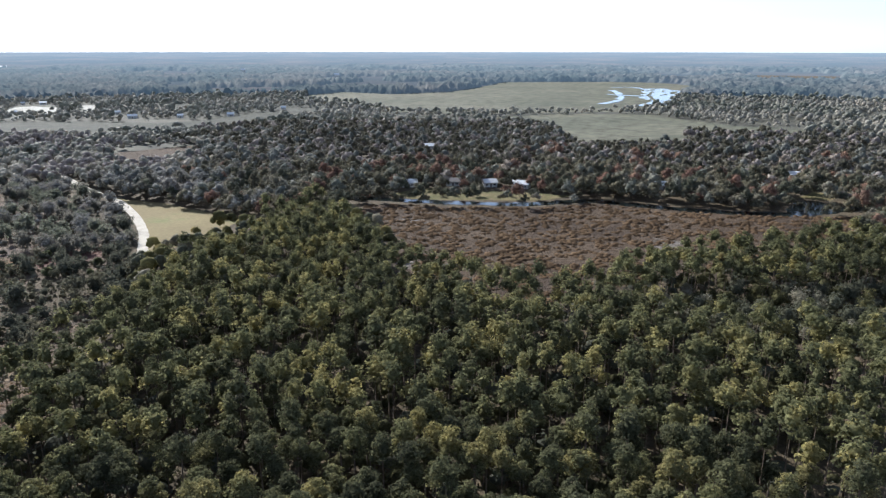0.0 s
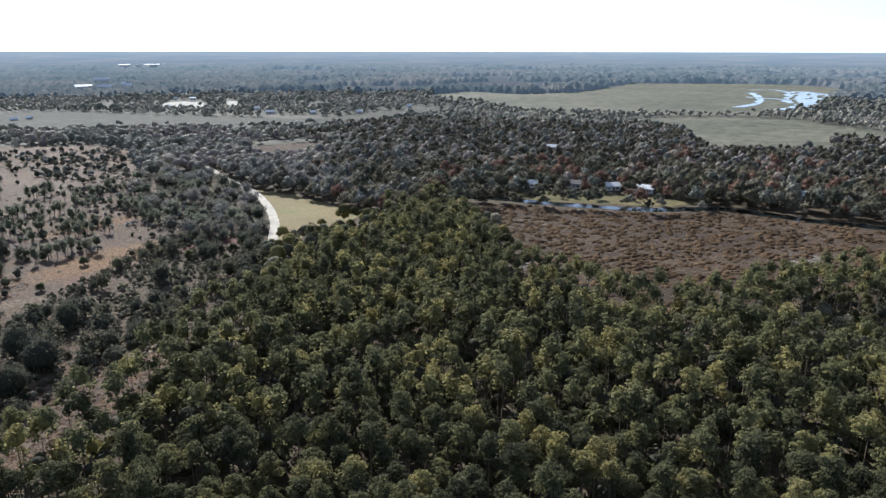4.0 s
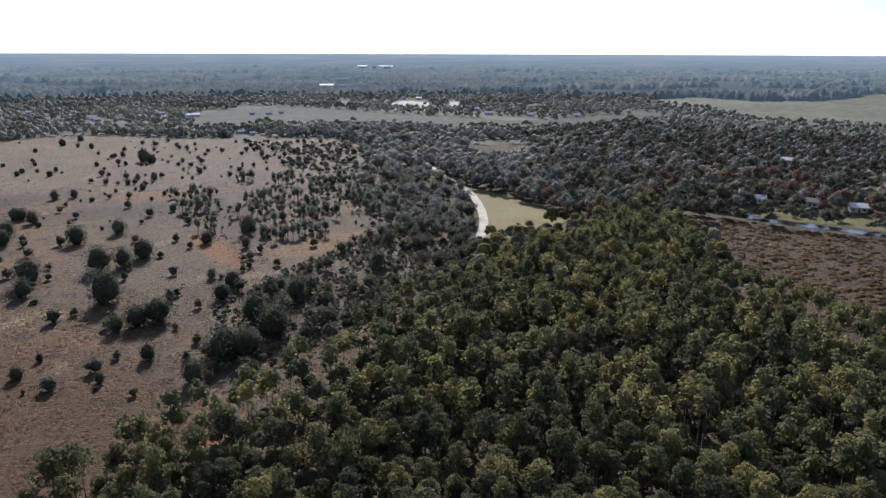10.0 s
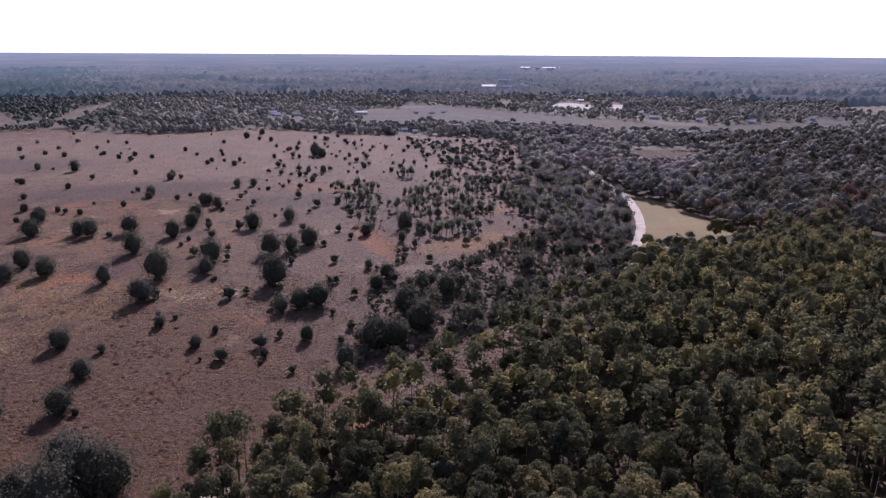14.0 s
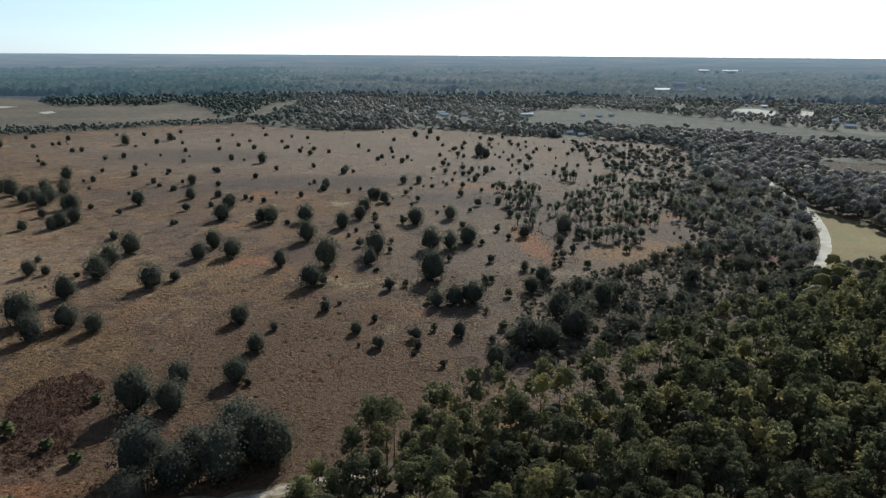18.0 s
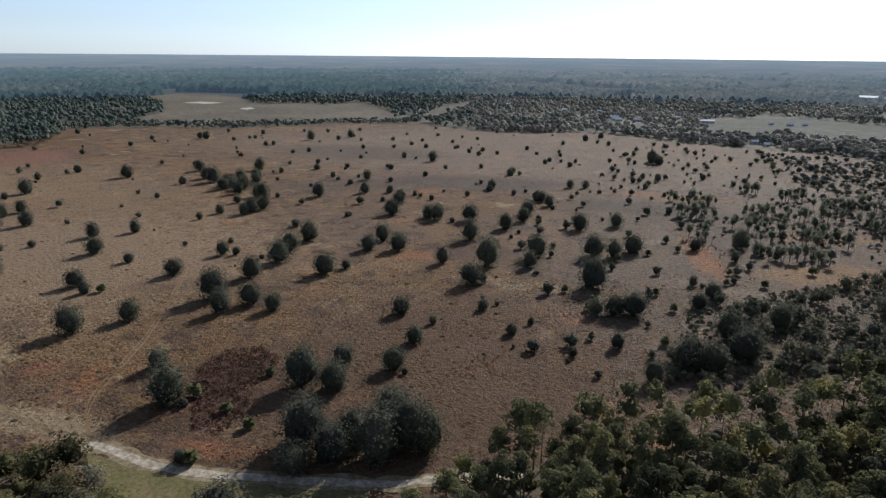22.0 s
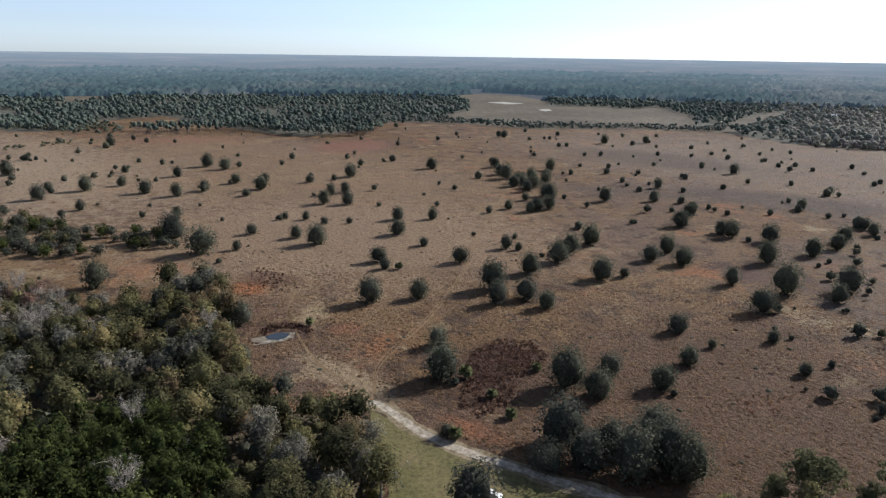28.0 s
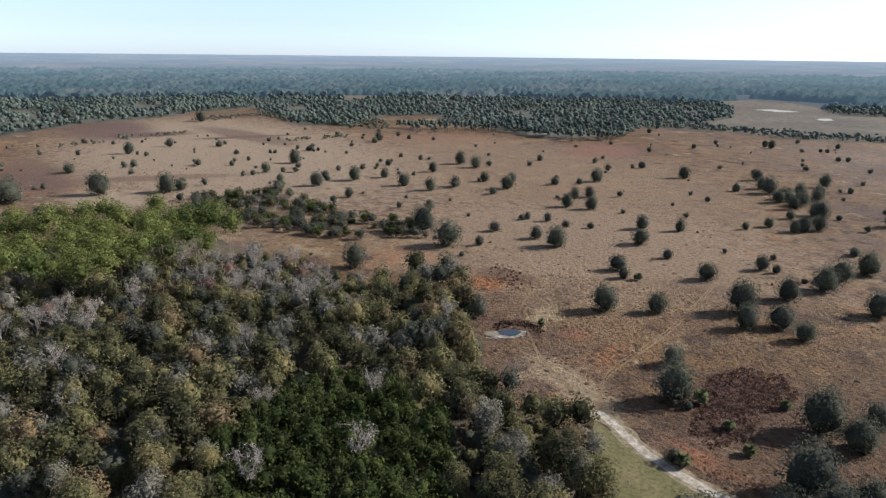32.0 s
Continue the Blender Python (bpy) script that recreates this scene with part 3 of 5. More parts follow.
sheet("ground_marsh", ragged_edge(MARSH, 8, 3, 5), 0.04, M_MARSH, "brown shrubby marsh beside the pine wood", "marsh")
sheet("ground_meadow", ragged_edge(MEADOW, 6, 1.5, 7), 0.09, M_MEADOW, "mown yellow-green meadow beside the dirt road", "meadow")
sheet("ground_lawns", ragged_edge(LAWNS, 6, 2, 9), 0.06, M_LAWN, "green lawns between the waterside houses", "lawn")
sheet("ground_reeds", ragged_edge(REEDS, 30, 14, 11), 0.3, M_REEDS, "wide flat olive reed bed round the pond", "marsh")
sheet("ground_reeds_near", ragged_edge(REEDS2, 20, 8, 12), 0.3, M_REEDS, "olive reed clearing among the woods", "marsh")
sheet("ground_glade", ragged_edge(GLADE, 20, 10, 13), 0.3, M_SCRUB, "pale open glade behind the woods", "glade")
sheet("ground_townland", ragged_edge(TOWNLAND, 20, 8, 14), 0.3, M_SAND, "pale cleared sandy land by the far buildings", "clearing")
sheet("water_pond", ragged_edge(POND, 14, 16, 15), 0.6, M_WATER, "bright still pond in the reed bed", "water")
for k, line in enumerate(ARMS):
    strip("water_creek", smooth_line(line, 12), 13, 0.75, M_WATER, "narrow bright creek winding through reeds", "water", 70 + k, 9.0)
sheet("ground_scrub", ragged_edge(SCRUB, 15, 8, 23), 0.03, M_SCRUB, "tan scrubland beyond the grassland", "scrub")
sheet("ground_far_pasture", ragged_edge(PASTURE, 20, 8, 21), 0.3, M_PASTURE, "long olive pasture between far woods", "pasture")
sheet("ground_far_plain", ragged_edge(FARPLAIN, 40, 16, 24), 0.3, M_SCRUB, "pale open plain far off behind woods", "plain")
sheet("ground_wedge", ragged_edge(WEDGE, 14, 6, 25), 0.3, M_SCRUB, "pale sandy opening behind the grassland", "clearing")
sheet("ground_pine_gap", ragged_edge(PINEGAP, 20, 8, 26), 0.3, M_SCRUB, "tan clearing in the far pine wood", "clearing")
sheet("ground_dark_marsh", ragged_edge(DARKMARSH, 14, 6, 27), 0.3, M_MARSH, "dark brown swampy clearing in the woodland", "marsh")
sheet("ground_far_yard", ragged_edge(TOWNLAND2, 12, 6, 28), 0.3, M_SAND, "pale sandy yard by far buildings", "clearing")
for name, ring in (("ground_shore", [(-758, 915), (-752, 950), (-702, 949), (-708, 916)]), ("ground_shore", [(-612, 852), (-608, 884), (-589, 868), (-592, 846)])):
    sheet(name, ragged_edge(ring, 8, 6, 29), 0.6, M_SAND, "strip of bare pale sand in the glade", "sand")
sheet("ground_sandpit", ragged_edge(SANDPIT, 0.9, 1.3, 31), 0.15, M_PIT, "bare pale sand beside a small pool", "sand")
sheet("water_pool", ragged_edge(POOL, 0.8, 0.8, 32), 0.2, M_WATER, "small dark pool in bare sand", "water")
sheet("ground_verge", ragged_edge(VERGE, 4, 1.2, 33), 0.10, M_LAWN, "short green and tan grass beside the track", "lawn")
sheet("ground_lawn_by_basin", ragged_edge(EASTLAWN, 6, 2, 10), 0.06, M_LAWN, "small green lawn at the canal's wide end", "lawn")
sheet("water_basin", ragged_edge(BASIN, 5, 1.5, 11), 0.14, M_WATER, "wide blue end of the canal", "water")
strip("water_canal", smooth_line(CANAL, 4), 8.5, 0.1, M_WATER, "dark still canal between marsh and houses", "water", 2, 2.5)
strip("road", smooth_line(ROAD, 3), 4.3, 0.16, M_ROAD, "white limerock dirt road along the meadow", "road", 3, 0.6)
strip("road_shoulder", smooth_line(TRACK, 2), 4.6, 0.12, M_SHOULDER, "worn sandy grass along the dirt track", "road", 9, 1.6)
strip("road_track", smooth_line(TRACK, 2), 2.3, 0.14, M_TRACK, "pale dirt track along the grassland's edge", "road", 4, 0.7)


M_RUT = ground_mat("worn_grass", [(0.35, (0.145, 0.094, 0.05)), (0.65, (0.19, 0.13, 0.075))], [(0.3, (0.8, 0.8, 0.8)), (0.7, (1.15, 1.15, 1.15))], 0.1, 1.2, 0.1)
for k, line in enumerate(([(-112, 97), (-122, 106), (-129, 116), (-142, 147), (-165, 189), (-194, 231), (-218, 269), (-260, 340)],
                          [(-118, 97), (-140, 101), (-156, 107), (-168, 113), (-179, 119), (-195, 133), (-222, 145), (-250, 152)])):
    for d in (-0.9, 0.9):
        strip("road_rut", smooth_line([(x + d, y - d * 0.6) for x, y in line], 2), 0.4, 0.1, M_RUT, "faint worn wheel rut through dry grass", "rut", 60 + k, 0.35)
for k, (x, y, a, b) in enumerate(((1180, 545, 40, 5), (1250, 575, 36, 5), (1330, 610, 34, 6), (1280, 540, 40, 5), (1130, 515, 30, 5), (1080, 490, 22, 4), (1210, 530, 30, 4), (1310, 575, 30, 4))):
    ring = [(x + a * math.cos(w) * 0.94 + b * math.sin(w) * 0.4, y + a * math.cos(w) * 0.35 + b * math.sin(w)) for w in np.linspace(0, 6.28, 12)[:-1]]
    sheet("ground_reed_island", ragged_edge(ring, 10, 8, 40 + k), 0.9, M_REEDS, "low olive reed island in the pond", "reeds")


# ---- trees ----
ICO_V = []
for a, b in ((1, 1.618), (-1, 1.618), (1, -1.618), (-1, -1.618)):
    ICO_V += [(0, a, b), (a, b, 0), (b, 0, a)]
ICO_V = np.array(ICO_V) / math.hypot(1, 1.618)
ICO_F = np.array([t for t in ((i, j, k) for i in range(12) for j in range(i + 1, 12) for k in range(j + 1, 12))
                  if max(np.linalg.norm(ICO_V[t[0]] - ICO_V[t[1]]), np.linalg.norm(ICO_V[t[1]] - ICO_V[t[2]]), np.linalg.norm(ICO_V[t[0]] - ICO_V[t[2]])) < 1.1])
ICO_F = np.array([t if np.dot(np.cross(ICO_V[t[1]] - ICO_V[t[0]], ICO_V[t[2]] - ICO_V[t[0]]), ICO_V[t[0]]) > 0 else (t[0], t[2], t[1]) for t in ICO_F])


def cores(rng, centres, radii, flat=0.8, fill=0.85, low=-2.0, uneven=0.1):
    """The shaded inside of each puff: uneven lumps of twenty facets."""
    out = []
    for c, r in zip(centres, radii):
        turn = np.array(Euler(rng.uniform(0, 6, 3)).to_matrix())
        v = (ICO_V @ turn.T) * rng.uniform(1 - uneven, 1 + uneven, (12, 1)) * r * fill * np.array([1, 1, flat]) + np.array(c)
        out.append((v, ICO_F[v[ICO_F].mean(1)[:, 2] > c[2] + low * r]))
    return joined(out)


BALL_V, BALL_F = [tuple(v) for v in ICO_V], []
for a, b, c in ICO_F:
    mids = []
    for p, q in ((a, b), (b, c), (c, a)):
        m = (ICO_V[p] + ICO_V[q]) / 2
        m = tuple(np.round(m / np.linalg.norm(m), 6))
        if m not in BALL_V:
            BALL_V.append(m)
        mids.append(BALL_V.index(m))
    BALL_F += [(a, mids[0], mids[2]), (b, mids[1], mids[0]), (c, mids[2], mids[1]), tuple(mids)]
BALL_V, BALL_F = np.array(BALL_V), np.array(BALL_F)


def mass(rng, centre, size, lumps=0.25, low=-2.0):
    """The inside of a whole crown: one lumpy ball."""
    seed = rng.uniform(0, 50)
    push = np.array([1 + lumps * (noise.noise(Vector(v) * 1.7 + Vector((seed, 0, seed))) + 0.6 * noise.noise(Vector(v) * 3.5 + Vector((0, seed, 9)))) for v in BALL_V])
    v = BALL_V * push[:, None] * np.array(size) + np.array(centre)
    f = BALL_F[BALL_V[BALL_F].mean(1)[:, 2] > low]
    n = np.cross(v[f[:, 1]] - v[f[:, 0]], v[f[:, 2]] - v[f[:, 0]])
    flip = ((v[f].mean(1) - np.array(centre)) * n).sum(1) < 0
    f = np.where(flip[:, None], f[:, ::-1], f)
    return v, f


def pine_shape(rng, height, wide, depth, puffs, per, size, fill=0.5):
    """A pine's head: rounded tufts of needles over an uneven dome, open below."""
    c, r = [], []
    for i in range(puffs):
        u = 1 - (i + 0.5) / puffs
        a, out = i * 2.4 + rng.uniform(-0.5, 0.5), math.sqrt(1 - u * u) * rng.uniform(0.75, 1.1)
        c.append((wide / 2 * 0.72 * out * math.cos(a), wide / 2 * 0.72 * out * math.sin(a), height - depth + depth * 0.8 * u + rng.uniform(-0.5, 0.4)))
        r.append(wide * rng.uniform(0.17, 0.27))
    head = mass(rng, (0, 0, height - depth * 0.62), (wide / 2 * fill, wide / 2 * fill, depth * 0.5 * fill), 0.5)
    return joined([leaves(rng, c, r, per, size, 0.72, 0.7, 1.3, 0.9), head]), c


def dome_shape(rng, width, height, base, puffs, per, size, lumpy=0.34, rise=0.5, fill=0.85, low=-2.0):
    """A round or uneven broadleaf crown."""
    c, r = [], []
    mid = (base + height) / 2
    for i in range(puffs):
        u = -0.85 + 1.8 * (i + 0.5) / puffs
        a, w = i * 2.4 + rng.uniform(-0.3, 0.3), math.sqrt(max(0.02, 1 - min(1, u * u)))
        k = rng.uniform(0.5, 0.72)
        c.append((math.cos(a) * w * width / 2 * k, math.sin(a) * w * width / 2 * k, mid + u * (height - base) / 2 * 0.72))
        r.append(width * rng.uniform(lumpy * 0.6, lumpy * 0.95))
    parts = [mass(rng, (0, 0, mid), (width / 2 * fill, width / 2 * fill, (height - base) / 2 * fill), 0.4, low)]
    if per:
        parts.append(leaves(rng, c, r, per, size, 0.9, 0.8, 1.0, rise))
    return joined(parts), c


def trunk_and_limbs(rng, height, radius, targets, sides=6):
    lean = rng.uniform(-0.25, 0.25, 2)
    pts = [(lean[0] * t * t * 2, lean[1] * t * t * 2, height * t) for t in (0, 0.03, 0.3, 0.6, 0.85, 1.0)]
    pieces = [tube(pts, [radius * 1.5, radius * 1.1, radius * 0.9, radius * 0.7, radius * 0.45, radius * 0.2], sides)]
    for x, y, z in targets:
        t = min(0.95, max(0.25, (z - 0.28 * math.hypot(x, y) * 2) / height))
        s = np.array([lean[0] * t * t * 2, lean[1] * t * t * 2, height * t])
        e = np.array([x, y, z])
        pieces.append(tube([s, (s + e) / 2 + (0, 0, -0.15), e], [radius * 0.42, radius * 0.3, radius * 0.12], 4))
    return joined(pieces)


def bare_shape(rng, height, width):
    """A leafless tree: forked limbs and fine twigs."""
    pieces = [tube([(0, 0, 0), (0.1, 0, height * 0.25), (0, 0.1, height * 0.5)], [0.2, 0.16, 0.12], 5)]
    tips = []
    for i in range(9):
        a = i * 2.4 + rng.uniform(-0.4, 0.4)
        s = np.array([0, 0, height * rng.uniform(0.25, 0.5)])
        e = np.array([width * 0.42 * math.cos(a) * rng.uniform(0.5, 1), width * 0.42 * math.sin(a) * rng.uniform(0.5, 1), height * rng.uniform(0.65, 1.0)])
        m = s * 0.45 + e * 0.55 + (0, 0, -0.3)
        pieces.append(tube([s, m, e], [0.09, 0.06, 0.02], 4))
        for j in range(4):
            q = m + (e - m) * rng.uniform(0.1, 0.9)
            w = q + rng.normal(size=3) * np.array([0.9, 0.9, 0.5]) + (0, 0, 0.7)
            pieces.append(tube([q, w], [0.04, 0.015], 3))
            tips += [q, w]
    twig = leaves(rng, tips, [0.8] * len(tips), 9, 0.34, 1.0, 1.0, 3.2, 0.2, 0.3)
    return joined(pieces), twig


def palm_shape(rng, height, fronds=22, reach=1.5):
    """The fronds of a cabbage palm: folded, drooping blades round the top."""
    out = []
    for i in range(fronds):
        a, lift = i * 2.4, rng.uniform(-0.5, 1.1)
        d = np.array([math.cos(a) * math.cos(lift), math.sin(a) * math.cos(lift), math.sin(lift)])
        side = np.array([-math.sin(a), math.cos(a), 0]) * 0.5
        top = np.array([0, 0, height])
        m = top + d * reach * 0.55
        e = top + d * reach + np.array([0, 0, -0.35])
        out += [top, m + side, m - side, m + side, e + side * 0.7, m - side, m - side, e + side * 0.7, e - side * 0.7]
    return soup(np.array(out))


def tree_thing(name, crown, wood, leafmat, bark, label, category="tree", group=""):
    root = new(name)
    tagged(root, label, category, group)
    child("trunk", tri_mesh("trunk", wood[0], wood[1], [bark]), root)
    child("crown", leaf_mesh("crown", crown, leafmat), root)
    return root


def put(model, x, y, size, turn, tall=1.0, z=0.0):
    m = pose(x, y, z, 0, 0, turn) @ Matrix.Diagonal((size, size, size * tall, 1))
    return copy_thing(model, m)


def plant(models, spots, rng, lo, hi):
    """A copy of one of the models at each spot."""
    for x, y in spots:
        put(models[rng.integers(len(models))], x, y, rng.uniform(lo, hi), rng.uniform(0, 360), rng.uniform(0.88, 1.14))


def retire(models):
    for m in models:
        for o in (*m.children_recursive, m):
            bpy.data.objects.remove(o)


def wood_stuff(name, shapes, x, y, lo, hi, mats, label, rng, trunks=0.0, bark=None, zs=None, category="woods"):
    """Many plants in one object: copies of leaf shapes, each turned and sized."""
    v, f, w, o = [], [], [], 0
    pick = rng.integers(len(shapes), size=len(x))
    for k, (shape, faces) in enumerate(shapes):
        q = np.nonzero(pick == k)[0]
        if not len(q):
            continue
        s, a = rng.uniform(lo, hi, len(q)), rng.uniform(0, 2 * math.pi, len(q))
        h = s * rng.uniform(0.88, 1.17, len(q))
        b = np.empty((len(q), len(shape), 3), np.float32)
        b[:, :, 0] = (shape[None, :, 0] * np.cos(a)[:, None] - shape[None, :, 1] * np.sin(a)[:, None]) * s[:, None] + x[q][:, None]
        b[:, :, 1] = (shape[None, :, 0] * np.sin(a)[:, None] + shape[None, :, 1] * np.cos(a)[:, None]) * s[:, None] + y[q][:, None]
        b[:, :, 2] = shape[None, :, 2] * h[:, None] + (0 if zs is None else zs[q][:, None])
        v.append(b.reshape(-1, 3))
        f.append((faces[None] + (o + np.arange(len(q)) * len(shape))[:, None, None]).reshape(-1, 3))
        w.append(np.full(len(q) * len(faces), k % len(mats)))
        o += b.shape[0] * b.shape[1]
        if trunks:
            t = np.array([(-0.13, -0.1, 0), (0.13, -0.1, 0), (0, 0, trunks), (0.13, -0.1, 0), (0, 0.15, 0), (0, 0, trunks), (0, 0.15, 0), (-0.13, -0.1, 0), (0, 0, trunks)])
            b = np.empty((len(q), 9, 3), np.float32)
            b[:, :, 0] = t[None, :, 0] * 1.5 * s[:, None] + x[q][:, None]
            b[:, :, 1] = t[None, :, 1] * 1.5 * s[:, None] + y[q][:, None]
            b[:, :, 2] = t[None, :, 2] * h[:, None]
            v.append(b.reshape(-1, 3))
            f.append(np.arange(o, o + b.shape[0] * 9).reshape(-1, 3))
            w.append(np.full(b.shape[0] * 3, len(mats)))
            o += b.shape[0] * 9
    if not v:
        return None
    ob = new(name, tri_mesh(name, np.concatenate(v), np.concatenate(f), list(mats) + ([bark] if bark else []), np.concatenate(w), True))
    return tagged(ob, label, category, "", "stuff")


def in_view(x, y, r0, r1):
    r, az = np.hypot(x, y), np.degrees(np.arctan2(x, y))
    return (r > r0) & (r < r1) & (az > -100) & (az < 86)


def scatter(zone, step, share, rng, r0=74, r1=5000):
    """Places strewn over a zone of the plan, clear of roads and water."""
    px, py = [p[0] for p in zone], [p[1] for p in zone]
    x, y = spread(rng, min(px), max(px), min(py), max(py), step)
    keep = inside(zone, x, y) & in_view(x, y, r0, r1) & (rng.uniform(size=len(x)) < share)
    keep &= ~near_line(TRACK, x, y, 3.5) & ~near_line(ROAD[3:], x, y, 4.5) & ~near_line(ROAD[:4], x, y, 2.5) & ~near_line(CANAL, x, y, 5)
    return x[keep], y[keep]


rng = np.random.default_rng(7)

# pine wood under the drone
pine_near, pine_far = [], []
for i in range(7):
    wide, deep = rng.uniform(4.6, 6.2), rng.uniform(4.2, 6.5)
    crown, c = pine_shape(rng, 17, wide, deep, 15, 80, 0.38, 0.44)
    wood = trunk_and_limbs(rng, 16, 0.2, c[2:12:2])
    pine_near.append(tree_thing("pine_tree", crown, wood, L_PINE, M_BARK, "tall green pine with a rounded needle crown in the wood", "tree", "pine wood"))
    pine_far.append(pine_shape(rng, 17, wide, deep, 10, 27, 0.62, 0.46)[0])
x, y = scatter(PINES, 4.9, 0.93, rng, 74, 340)
keep = ~inside(GREYSWAMP, x, y)
x, y = x[keep], y[keep]
close = np.hypot(x, y) < 121
plant(pine_near, zip(x[close], y[close]), rng, 0.72, 1.04)
wood_stuff("pine_wood", pine_far, x[~close], y[~close], 0.72, 1.04, [L_PINE], "dense pine wood with rounded green crowns", rng, 12, M_BARK)
retire(pine_near)

under = [dome_shape(rng, 5, 4.4, 0.1, 4, 9, 0.7, 0.5, 0.5, 0.7, 0.0)[0] for i in range(4)]
x, y = scatter(PINES, 4.6, 0.92, rng, 74, 340)
wood_stuff("pine_understorey", under, x, y, 0.6, 1.5, [L_DARK, L_DARK, L_OAK], "dark shrubs beneath the pines", rng, category="shrubs")

# mixed wood
hw = []
for i, (mat, label) in enumerate(((L_OLIVE, "olive-green broadleaf tree in the mixed wood"), (L_MOSS, "oak hung with grey moss in the mixed wood"),
                                  (L_OLIVE, "olive-green broadleaf tree in the mixed wood"), (L_DARK, "dark evergreen oak in the mixed wood"),
                                  (L_DARK, "dark evergreen oak in the mixed wood"), (L_OLIVE, "olive-green broadleaf tree in the mixed wood"),
                                  (L_MOSS, "oak hung with grey moss in the mixed wood"), (L_TAN, "tan autumn tree in the mixed wood"))):
    crown, c = dome_shape(rng, 6.6, 11, 3.4, 13, 135, 0.35, 0.34, 0.9, 0.6)
    hw.append(tree_thing("broadleaf_tree", crown, trunk_and_limbs(rng, 8, 0.25, c[:6]), mat, M_GREYBARK, label, "tree", "mixed wood"))
hw_far = [dome_shape(rng, 6.8, 11, 3.4, 11, 44, 0.55, 0.36, 0.8, 0.56)[0] for i in range(9)]
x, y = scatter(HARDWOOD, 5.9, 0.95, rng, 76, 270)
keep = ~inside(GREENWOOD, x, y) & ~inside(BARE, x, y) & ~near_line([(-165, 98), (-157, 108)], x, y, 8)
x, y = x[keep], y[keep]
close = np.hypot(x, y) < 128
plant(hw, zip(x[close], y[close]), rng, 0.55, 1.25)
wood_stuff("mixed_wood", hw_far, x[~close], y[~close], 0.6, 1.2, [L_OLIVE, L_MOSS, L_DARK, L_OLIVE, L_DARK, L_OLIVE, L_DARK, L_OAK, L_TAN],
           "mixed wood of olive, grey and tan broadleaf trees", rng)
retire(hw)
x, y = scatter(HARDWOOD, 4.4, 0.95, rng, 74, 270)
keep = ~near_line([(-165, 98), (-157, 108)], x, y, 9)
wood_stuff("mixed_wood_understorey", under, x[keep], y[keep], 0.6, 1.4, [L_DARK, L_OLIVE, L_DARK, L_OAK], "dark and olive shrubs beneath the mixed wood", rng, category="shrubs")
green = [dome_shape(rng, 4.2, 8.5, 2.0, 8, 34, 0.45, 0.45, 0.5, 0.6)[0] for i in range(4)]
x, y = scatter(GREENWOOD, 3.4, 0.95, rng, 76, 200)
wood_stuff("laurel_thicket", green, x, y, 0.75, 1.15, [L_GREEN], "dense thicket of deep green laurel crowns", rng)
bare = []
for i in range(3):
    wood, twig = bare_shape(rng, 12, 7)
    bare.append(tree_thing("bare_tree", twig, wood, L_TWIG, M_GREYBARK, "pale leafless grey tree in the mixed wood", "tree", "bare trees"))
x, y = scatter(BARE, 6.5, 0.7, rng)
wood_stuff("bare_wood_evergreens", hw_far, x, y, 0.55, 0.95, [L_DARK, L_MOSS, L_OLIVE, L_RUST, L_MOSS, L_OAK], "grey, olive and rust crowns among leafless trees", rng)
x, y = scatter(BARE, 7.6, 0.6, rng)
plant(bare, zip(x, y), rng, 0.75, 1.1)
x, y = scatter(HARDWOOD, 26, 0.5, rng, 80, 200)
plant(bare, zip(x, y), rng, 0.85, 1.05)
retire(bare)
pine_b = [dome_shape(rng, 8.4, 16, 9.0, 11, 50, 0.6, 0.44, 0.8, 0.5)[0] for i in range(4)]
x, y = scatter(FARPINES, 7.2, 0.9, rng)
wood_stuff("bright_pine_stand", pine_b, x, y, 0.75, 1.25, [L_PINE2], "sunlit bright green pine stand", rng, 12, M_BARK)
x, y = scatter(GREYSWAMP, 5.6, 0.95, rng)
wood_stuff("swamp_hardwoods", hw_far, x, y, 0.65, 0.9, [L_OAK, L_MOSS, L_OAK, L_DARK], "grey swamp hardwoods amid the pines", rng)

# thickets
shrub = [joined([cores(rng, [(0, 0, 0.7), (0.5, 0.3, 0.5)], [0.95, 0.7], 0.9, 1.0, -0.1), leaves(rng, [(0, 0, 0.8), (0.5, 0.3, 0.6)], [1.1, 0.9], 9, 0.45)]) for i in range(4)]
low = [dome_shape(rng, 5.4, 4.6, 0.0, 10, 40, 0.5, 0.34, 0.5, 0.52)[0] for i in range(6)]
x, y = scatter(THICKET, 4.8, 0.85, rng)
keep = np.array([noise.noise((a / 14, b / 14, 3.0)) for a, b in zip(x, y)]) > -0.15
x, y = x[keep], y[keep]
wood_stuff("oak_thicket", low, x, y, 0.6, 1.25, [L_OAK, L_DARK, L_GREEN, L_DARK, L_OAK, L_OAK], "low dark green oak thicket in the grassland", rng)
x, y = scatter(MIDWOOD, 4.7, 0.6, rng)
keep = np.array([noise.noise((a / 16, b / 16, 2.5)) for a, b in zip(x, y)]) > -0.12
x, y = x[keep], y[keep]
wood_stuff("wood_edge_thicket", low, x, y, 0.35, 1.5, [L_OAK, L_OAK, L_OAK, L_UNDER, L_OAK, L_UNDER], "grey-green oak and shrub thicket at the wood's edge", rng)
# the paler leaf mix on roadside wood and savanna scrub paints in haze
x, y = scatter(WESTWOOD, 6.5, 0.62, rng)
